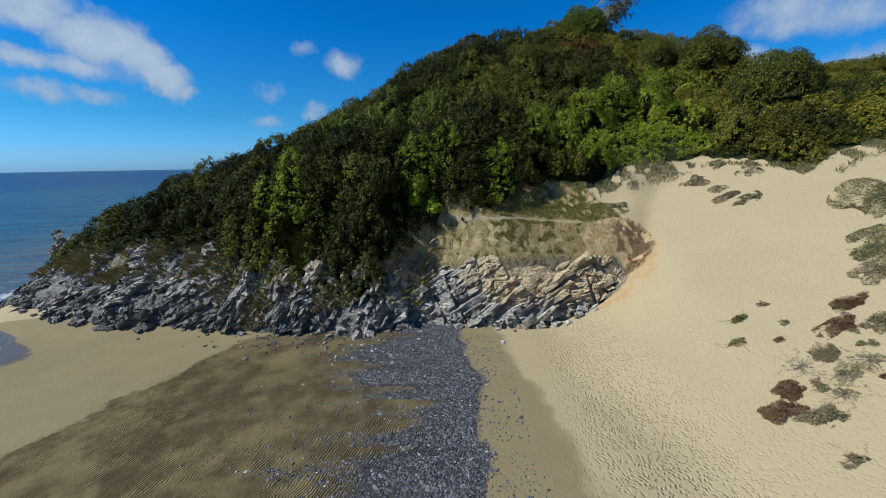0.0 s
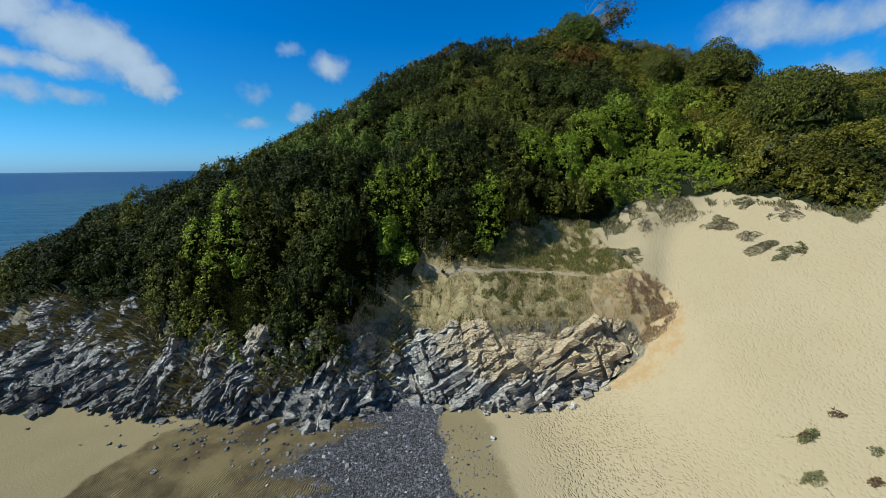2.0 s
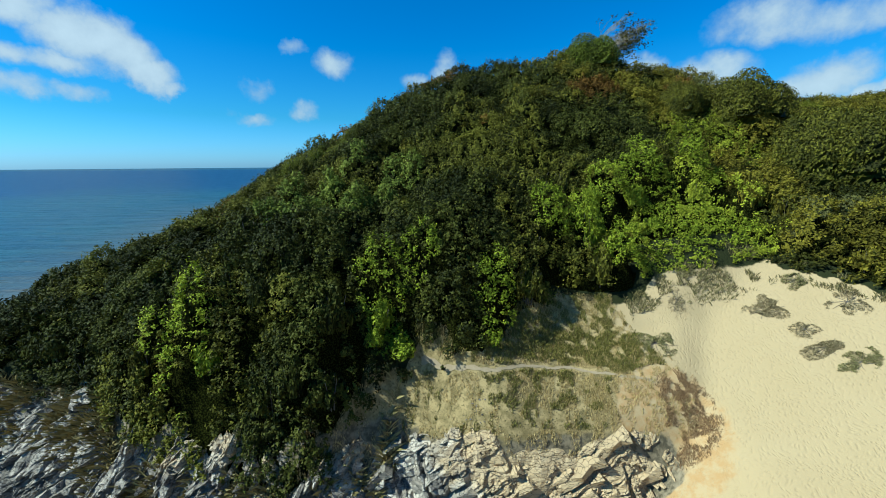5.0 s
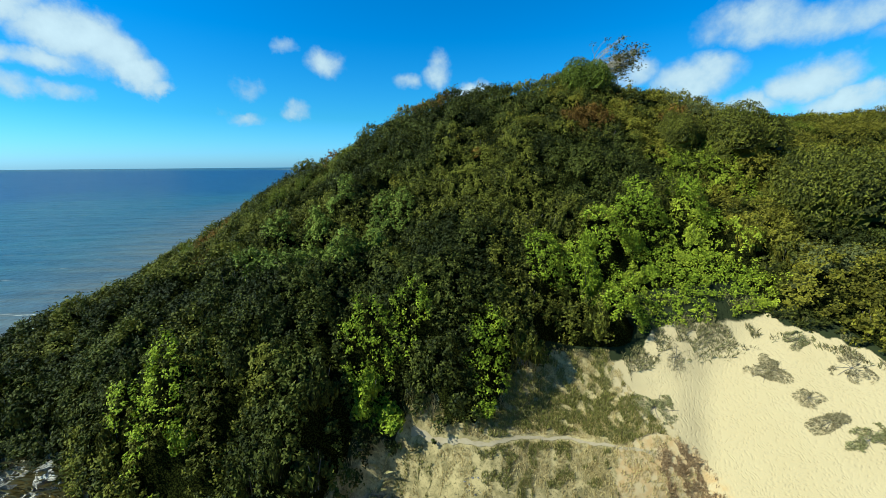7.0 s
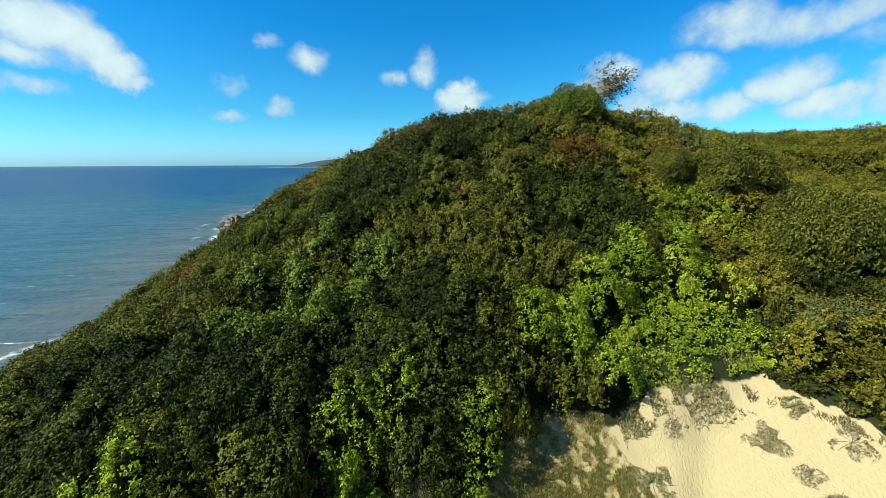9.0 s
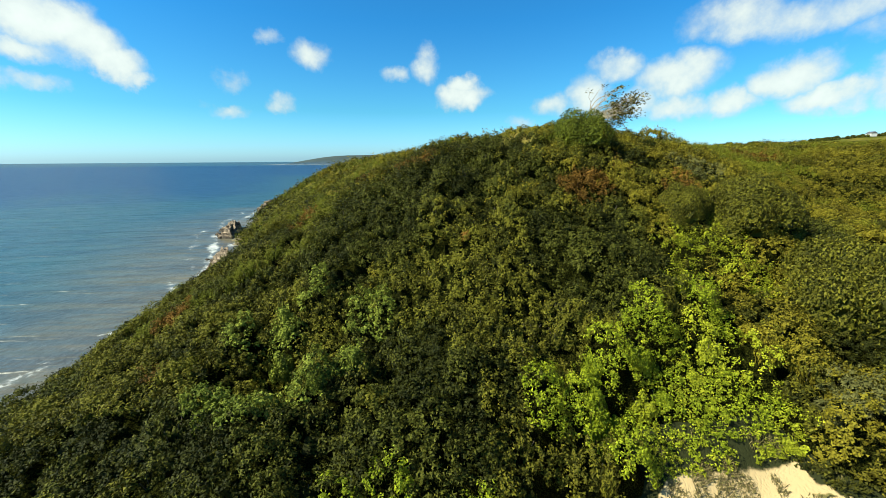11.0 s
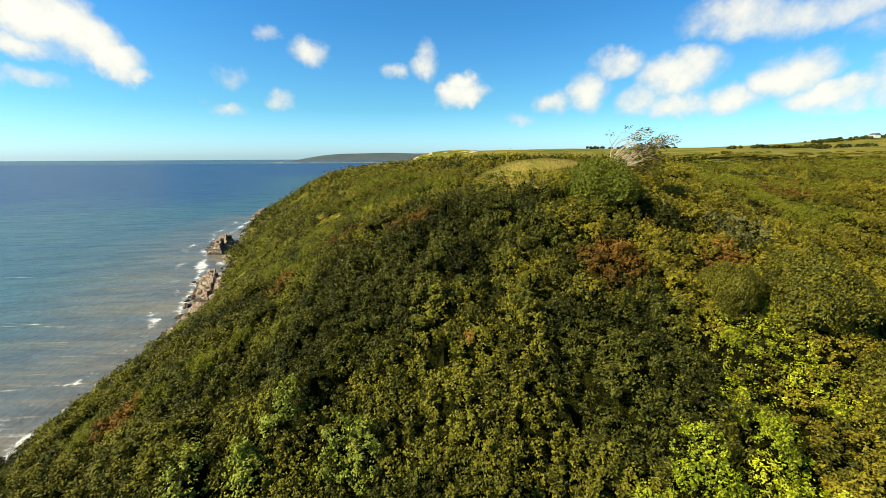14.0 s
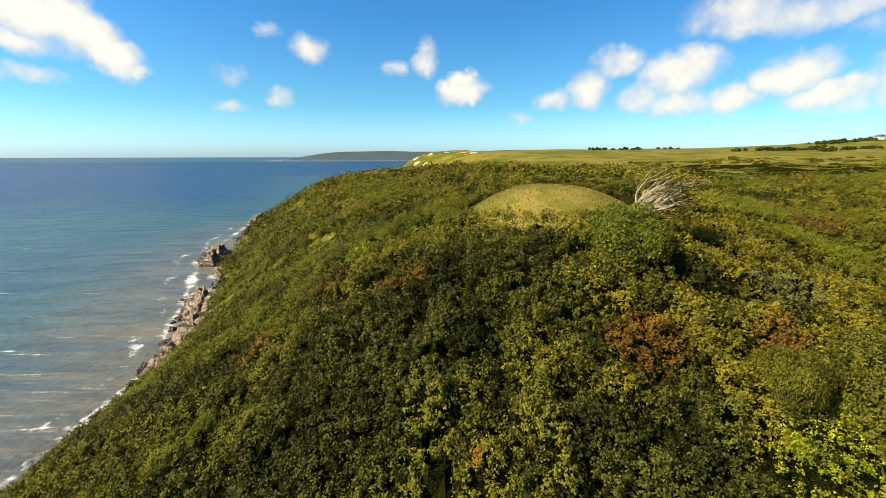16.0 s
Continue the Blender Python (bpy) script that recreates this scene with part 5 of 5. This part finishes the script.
def pebble_bank():
    rng = np.random.default_rng(8)
    pieces = []
    x, y = rng.uniform(-15, 4.5, 90000), rng.uniform(12, 31, 90000)
    w = cover_pebble(x, y, None)
    outer = 0.09 * smooth(x, -13, -3) * (vnoise(x * 0.3, y, 0.7, 9) > -0.1) * (x < 4.2)
    fade = (w > rng.random(len(x)) * 0.9) | (rng.random(len(x)) < outer)
    x, y = x[fade][:21000], y[fade][:21000]
    z = ground_height(x, y)
    base = np.array([(1, 0, 0), (-1, 0, 0), (0, 1, 0), (0, -1, 0), (0, 0, 1), (0, 0, -1)], float)
    tri = np.array([(0, 2, 4), (2, 1, 4), (1, 3, 4), (3, 0, 4), (2, 0, 5), (1, 2, 5), (3, 1, 5), (0, 3, 5)])
    n = len(x)
    size = rng.gamma(2.2, 0.013, n)[:, None, None] + 0.016
    v = base[None] * size * rng.uniform(0.6, 1.3, (n, 6, 1)) * np.array([1.2, 0.9, 0.55])
    a = rng.uniform(0, math.tau, n)
    ca, sa = np.cos(a)[:, None], np.sin(a)[:, None]
    v = np.stack([v[..., 0] * ca - v[..., 1] * sa + x[:, None], v[..., 0] * sa + v[..., 1] * ca + y[:, None], v[..., 2] + z[:, None] + 0.012], -1)
    f = tri[None] + (np.arange(n) * 6)[:, None, None]
    ob = new("pebbles", mesh_from("pebbles", v.reshape(-1, 3), f.reshape(-1, 3), SHINGLE))
    tagged(ob, "bank of dark blue grey pebbles on the sand", "pebbles", kind="stuff")

pebble_bank()

# ---------------- grass ----------------
def grass_material(name, a, b):
    k = Maker(name, 0.7, 0.2)
    tone = k.mix(island(k), a, b)
    k.color(tone)
    return k.m

DRY_GRASS = grass_material("dry_grass", (0.30, 0.205, 0.068), (0.50, 0.37, 0.155))
GREEN_GRASS = grass_material("green_grass", (0.078, 0.070, 0.012), (0.200, 0.168, 0.036))
RUSSET_GRASS = grass_material("russet_grass", (0.165, 0.0883, 0.0386), (0.287, 0.181, 0.0883))
HANGING = grass_material("tawny_grass", (0.125, 0.098, 0.030), (0.34, 0.265, 0.105))
MARRAM = grass_material("marram_grass", (0.0689, 0.0607, 0.0203), (0.194, 0.154, 0.0607))

def blades(rng, x, y, z, height, width, lean=0.5):
    """Single grass blades, one bent triangle pair each."""
    n = len(x)
    a = rng.uniform(0, math.tau, n)
    h = height * rng.uniform(0.5, 1.3, n)
    w = width * rng.uniform(0.7, 1.3, n)
    dx, dy = np.cos(a), np.sin(a)
    l = h * lean * rng.uniform(0.2, 1.2, n)
    c = rng.uniform(0, math.tau, n)
    p0 = np.stack([x - w * np.cos(c), y - w * np.sin(c), z - 0.03], 1)
    p1 = np.stack([x + w * np.cos(c), y + w * np.sin(c), z - 0.03], 1)
    p2 = np.stack([x + dx * l * 0.4 + w * 0.7 * np.cos(c), y + dy * l * 0.4 + w * 0.7 * np.sin(c), z + h * 0.65], 1)
    p3 = np.stack([x + dx * l, y + dy * l, z + h], 1)
    v = np.stack([p0, p1, p2, p3], 1).reshape(-1, 3)
    b = np.arange(n)[:, None] * 4
    return v, np.concatenate([b + [0, 1, 2], b + [0, 2, 3]], 1).reshape(-1, 3)

def path_line(x):
    """y of the trodden path along the grass bank."""
    return np.interp(x, [0, 1.2, 2.1, 2.9, 4.6, 6.9, 9.2, 11.4, 13, 13.6], [33, 32.6, 32.2, 32.0, 31.7, 32.3, 32.35, 31.8, 31.5, 31.3])

def grass_patch(name, count, xr, yr, keep, height, width, mat, label, seed, lean=0.5):
    rng = np.random.default_rng(seed)
    x, y = rng.uniform(*xr, count), rng.uniform(*yr, count)
    ok = keep(x, y, rng.random(count))
    x, y = x[ok], y[ok]
    v, f = blades(rng, x, y, ground_height(x, y), height, width, lean)
    tagged(new(name, mesh_from(name, v, f, mat)), label, "grass", kind="stuff")

on_bank = lambda x, y: (y - foot(x) > np.interp(x, [-40, -24, -17, 0, 5, 13], [4.4, 3.8, 2.2, 1.3, 1.1, 1.0])) & (y < scrub_edge(x) + 1.0) & ((x + 0.3 * (y - 31) + 0.8 * vnoise(x, y, 1.2, 66) < 11.4) | ((y + 0.5 * vnoise(x, y, 1.0, 67) > 31.9) & (x + 0.25 * (y - 30) < 15))) & (abs(y - path_line(x)) > 0.17)
def tufts(x, y, seed):
    """Ragged tufts from 0.2 to 1 m across, with no common direction."""
    u, v = 0.78 * x + 0.62 * y, 0.78 * y - 0.62 * x
    return vnoise(x, y, 0.27, seed) + 0.8 * vnoise(u, v, 0.6, seed + 1) + 0.6 * vnoise(u + 0.4 * v, v, 1.7, seed + 2)

grass_patch("grass", 110000, (-6, 16), (29.5, 37), lambda x, y, q: on_bank(x, y) & (tufts(x, y, 31) > -0.15), 0.13, 0.010, DRY_GRASS, "dry straw coloured grass along the top of the rock", 41)
grass_patch("grass", 90000, (-2, 16), (30, 37), lambda x, y, q: on_bank(x, y) & (tufts(x, y, 34) + 0.45 * bell(x, y, 8.2, 31.3, 3.2, 0.9) + 1.0 * smooth(y - path_line(x), 0.1, 0.6) * (1 - smooth(x, 12.5, 15)) > 0.62), 0.2, 0.012, GREEN_GRASS, "green grass tufts on the bank above the rock", 42)
grass_patch("grass", 26000, (9.5, 15.8), (29.2, 33), lambda x, y, q: (q < 0.5) & (y - foot(x) > 1.3) & (tufts(x, y, 68) > 0.1) & (x + 0.25 * (y - 30) < 15.6), 0.13, 0.012, DRY_GRASS, "thin dry grass over ochre earth beside the dune", 48)
on_edge = lambda x, y, q: (np.abs(y - scrub_edge(x) + np.interp(x, [-18, -16, -3, -1], [0.7, 1.5, 1.5, 0.7])) < 0.5 + 0.9 * q) & (vnoise(x, y, 0.8, 36) + 0.8 * vnoise(x, y, 2.6, 37) > -0.2)
grass_patch("grass", 150000, (-42, -1), (29, 41), on_edge, 0.55, 0.014, HANGING, "long tawny grass hanging over the edge of the rock", 46, 1.3)
grass_patch("grass", 90000, (14, 34), (27, 39), lambda x, y, q: (np.abs(y - scrub_edge(x) + 0.1) < 0.5 + 1.3 * q) & (vnoise(x, y, 0.7, 38) + 0.7 * vnoise(x, y, 2.6, 39) > -0.1), 0.24, 0.011, MARRAM, "brownish grass where the scrub meets the dune", 47, 0.8)
grass_patch("grass", 40000, (10.5, 17), (27.8, 33), lambda x, y, q: (((x - 14.6) / 1.5) ** 2 + ((y - 30.2) / 1.7) ** 2 < 0.4 + 0.7 * q) & (tufts(x, y, 37) > -0.15), 0.17, 0.010, RUSSET_GRASS, "russet grass at the end of the bank beside the dune", 43, 0.7)
grass_patch("grass", 38000, (8, 38), (71, 109), lambda x, y, q: mound(x, y) < 1.05, 0.16, 0.04, GREEN_GRASS, "short yellow green turf on the grassy mound", 44)

# dune plants: low patches with runners over the bare sand
def plant_material(name, a, b):
    k = Maker(name, 0.7, 0.15)
    k.color(k.mix(island(k), a, b))
    return k.m

BROWN_PLANT = plant_material("brown_dune_leaves", (0.11, 0.082, 0.034), (0.28, 0.215, 0.11))
RUSSET_PLANT = plant_material("russet_dune_leaves", (0.0771, 0.0386, 0.0165), (0.187, 0.11, 0.0496))
GREEN_PLANT = plant_material("green_dune_leaves", (0.085, 0.076, 0.022), (0.25, 0.21, 0.085))

def dune_plant(x, y, rx, ry, height, mat, seed, label, leaves, runners):
    rng = np.random.default_rng(seed)
    leaves, rx, ry = int(leaves * 4), rx * 1.25, ry * 1.25
    a, q = rng.uniform(0, math.tau, leaves), np.sqrt(rng.random(leaves))
    edge = 0.8 + 0.45 * vnoise(np.cos(a) * 1.5 + seed, np.sin(a) * 1.5, 0.9, seed % 9)
    px, py = x + rx * q * edge * np.cos(a), y + ry * q * edge * np.sin(a)
    ok = vnoise(px, py, 0.3, seed) + 0.4 * vnoise(px, py, 0.8, seed + 1) > -0.42
    px, py, q = px[ok], py[ok], q[ok]
    lift = 1.6 * height * (1 - q ** 2) * rng.random(len(px))
    pos = np.stack([px, py, ground_height(px, py) + 0.02 + lift], 1)
    pieces = [leaf_cards(rng, pos, np.tile((0, 0, 1.0), (len(pos), 1)), 0.12, 0.04)]
    for i in range(runners if leaves < 620 else 0):
        w = rng.uniform(0, math.tau)
        p = np.array([x + 0.3 * rx * math.cos(w), y + 0.3 * ry * math.sin(w)])
        trail = []
        for k in range(16):
            trail.append(p.copy())
            w += rng.normal(0, 0.35)
            p = p + 0.06 * np.array([math.cos(w), math.sin(w)])
        trail = np.array(trail) + rng.normal(0, 0.02, (16, 2))
        sp = np.column_stack([trail, ground_height(trail[:, 0], trail[:, 1]) + 0.02])
        pieces.append(leaf_cards(rng, sp, np.tile((0, 0, 1.0), (16, 1)), 0.12, 0.035))
    stems = []
    for i in range(9):
        w = i * 0.7 + rng.uniform(0, 0.4)
        stem = [np.array([x + rx * r * math.cos(w + 0.3 * r), y + ry * r * math.sin(w + 0.3 * r)]) for r in (0.0, 0.25, 0.5, 0.7)]
        stems.append(tube([(p[0], p[1], float(ground_height(p[0], p[1])) + 0.03) for p in stem], (0.015, 0.013, 0.01, 0.006), 4))
    v, f = merge(pieces)
    base = np.array([x, y, float(ground_height(x, y))])
    ob = tagged(new("dune_plant"), label, "dune plant", "plants on the dune")
    ob.location = base
    part("foliage", mesh_from("foliage", v - base, f, mat), ob)
    v, f = merge(stems)
    part("stem", mesh_from("stem", v - base, f, BARK), ob)

for i, (x, y, rx, ry, h, mat, leaves, runners) in enumerate([
    (21.3, 33.9, 1.0, 0.8, 0.12, BROWN_PLANT, 620, 4), (21.8, 31.9, 0.5, 0.5, 0.1, BROWN_PLANT, 160, 5), (21.8, 30.6, 0.9, 0.55, 0.14, BROWN_PLANT, 420, 5), (22.3, 29.4, 0.9, 0.5, 0.16, GREEN_PLANT, 460, 4),
    (17.0, 35.8, 0.6, 0.8, 0.08, BROWN_PLANT, 130, 9), (14.6, 33.6, 1.5, 0.9, 0.2, GREEN_PLANT, 700, 8), (23.7, 34.9, 0.6, 0.6, 0.3, GREEN_PLANT, 420, 4), (24.4, 32.4, 0.9, 0.7, 0.25, BROWN_PLANT, 420, 5),
    (16.3, 21.0, 0.42, 0.3, 0.14, GREEN_PLANT, 130, 2), (15.3, 19.7, 0.4, 0.22, 0.1, GREEN_PLANT, 90, 3), (15.2, 16.4, 0.55, 0.45, 0.3, RUSSET_PLANT, 420, 3), (14.3, 15.7, 0.65, 0.5, 0.3, RUSSET_PLANT, 480, 4),
    (15.2, 14.9, 0.7, 0.45, 0.25, BROWN_PLANT, 460, 4), (14.6, 13.1, 0.3, 0.25, 0.18, BROWN_PLANT, 140, 2), (20.2, 19.4, 0.8, 0.4, 0.3, RUSSET_PLANT, 420, 6), (18.9, 18.5, 0.85, 0.5, 0.3, RUSSET_PLANT, 520, 8),
    (17.4, 17.5, 0.5, 0.5, 0.3, BROWN_PLANT, 360, 9), (20.1, 17.9, 0.6, 0.45, 0.28, BROWN_PLANT, 360, 5), (16.4, 17.3, 0.5, 0.4, 0.06, BROWN_PLANT, 60, 12), (17.3, 16.2, 0.6, 0.4, 0.08, BROWN_PLANT, 90, 12),
    (18.3, 16.4, 0.6, 0.5, 0.08, BROWN_PLANT, 80, 12), (16.5, 15.5, 0.4, 0.4, 0.06, BROWN_PLANT, 50, 10), (23.9, 21.9, 1.5, 1.3, 0.5, GREEN_PLANT, 1500, 12), (26.5, 25.1, 1.8, 1.4, 0.5, GREEN_PLANT, 1700, 10), (22.4, 20.6, 0.8, 0.7, 0.3, BROWN_PLANT, 420, 10)]):
    word = {"brown_dune_leaves": "grey brown", "russet_dune_leaves": "reddish brown", "green_dune_leaves": "dull green"}[mat.name]
    dune_plant(x, y, rx, ry, h, mat, 60 + i, word + " low plant with runners over bare dune sand", leaves, runners)

rng = random.Random(31)
for i in range(24):
    x, y = max(rng.gauss(18.2, 1.8), 16.2), rng.gauss(17.0, 2.2)
    mat = (BROWN_PLANT, RUSSET_PLANT, GREEN_PLANT)[i % 3]
    dune_plant(x, y, rng.uniform(0.12, 0.3), rng.uniform(0.1, 0.25), rng.uniform(0.05, 0.2), mat, 200 + i, ("grey brown", "reddish brown", "dull green")[i % 3] + " small tuft on bare dune sand", rng.randrange(20, 60), 0)

# trodden path
px = np.linspace(0.5, 13.4, 70)
py = path_line(px) + 0.06 * vnoise(px, px, 0.8, 4)
v, f = [], []
for i in range(70):
    for o in (-0.075, 0.0, 0.075):
        yy = py[i] + o * (1 + 0.3 * math.sin(i * 1.7))
        v.append((px[i], yy, float(ground_height(px[i], yy)) + (0.03 if o else 0.015)))
for i in range(69):
    for j in range(2):
        a = i * 3 + j
        f.append((a, a + 3, a + 4, a + 1))
k = Maker("trodden_earth", 0.9)
k.color(k.mix(k.noise(5, 5), (0.24, 0.172, 0.095), (0.32, 0.243, 0.147)))
k.bump(k.noise(20, 4), 0.02)
tagged(new("path", mesh_from("path", v, f, k.m, True)), "narrow trodden earth path across the grass bank", "path", kind="structure")

# ---------------- farm cottages far inland ----------------
k = Maker("white_render", 0.8); k.color(k.mix(k.noise(0.8, 4), (0.397, 0.391, 0.374), (0.452, 0.446, 0.435))); WHITE = k.m
k = Maker("slate", 0.6); k.color(k.mix(k.noise(1.5, 4), (0.0551, 0.0551, 0.0661), (0.0988, 0.0988, 0.11))); SLATE = k.m
k = Maker("window_glass", 0.1, 0.5); k.color((0.022, 0.0275, 0.033)); PANE = k.m

def box_mesh(name, sx, sy, sz, mat, bevel=0.05):
    bm = bmesh.new()
    bmesh.ops.create_cube(bm, size=1.0)
    bmesh.ops.scale(bm, vec=(sx, sy, sz), verts=bm.verts)
    bmesh.ops.translate(bm, vec=(0, 0, sz / 2), verts=bm.verts)
    bmesh.ops.bevel(bm, geom=bm.edges[:], offset=bevel, segments=1, affect="EDGES")
    me = bpy.data.meshes.new(name); bm.to_mesh(me); bm.free(); me.materials.append(mat)
    return me

def cottage():
    house = tagged(new("house"), "white rendered cottage with a dark slate roof", "house", "cottages on the far hill")
    part("wall", box_mesh("wall", 14, 8, 5.5, WHITE), house)
    v = [(-7.4, -4.5, 5.4), (7.4, -4.5, 5.4), (7.4, 4.5, 5.4), (-7.4, 4.5, 5.4), (-7.4, 0, 8.6), (7.4, 0, 8.6)]
    me = bpy.data.meshes.new("roof"); me.from_pydata(v, [], [(0, 1, 5, 4), (2, 3, 4, 5), (0, 4, 3), (1, 2, 5), (0, 3, 2, 1)]); me.materials.append(SLATE)
    roof = part("roof", me, house)
    ch = part("chimney", box_mesh("chimney", 1.2, 0.9, 2.2, WHITE), roof); ch.location = (5.6, 0, 7.6)
    for zz in (0.9, 3.4):
        for xx in (-4.5, 0, 4.5):
            w = part("window", box_mesh("window", 1.4, 0.16, 1.3, PANE, 0.02), house); w.location = (xx, -4.0, zz)
    return house

first = cottage()
for i, (x, y, a) in enumerate([(795, 612, 30), (815, 600, 55), (838, 596, 20), (770, 640, 70)]):
    m = pose(x, y, float(ground_height(x, y)) - 0.3, 0, 0, a)
    if i == 0:
        first.matrix_world = m
    else:
        copy_thing(first, m)

# hedges and small woods far inland
def far_hedges():
    rng = np.random.default_rng(31)
    items = []
    for x0, y0, x1, y1, n in ((330, 420, 520, 520, 26), (430, 430, 640, 540, 30), (560, 560, 640, 600, 16), (690, 660, 900, 600, 60), (720, 700, 950, 640, 60), (250, 560, 420, 640, 20)):
        for i in range(n):
            q = rng.random()
            x, y = x0 + (x1 - x0) * q + rng.normal(0, 4), y0 + (y1 - y0) * q + rng.normal(0, 4)
            r = rng.uniform(2.5, 6)
            items.append((x, y, r, r * 0.8, rng.uniform(0, 6), "dark", int(rng.integers(0, 5))))
    joined_scrub("hedgerow", items, CROWN_FAR, LEAF["dark"], "dark hedges and copses between far fields")

far_hedges()
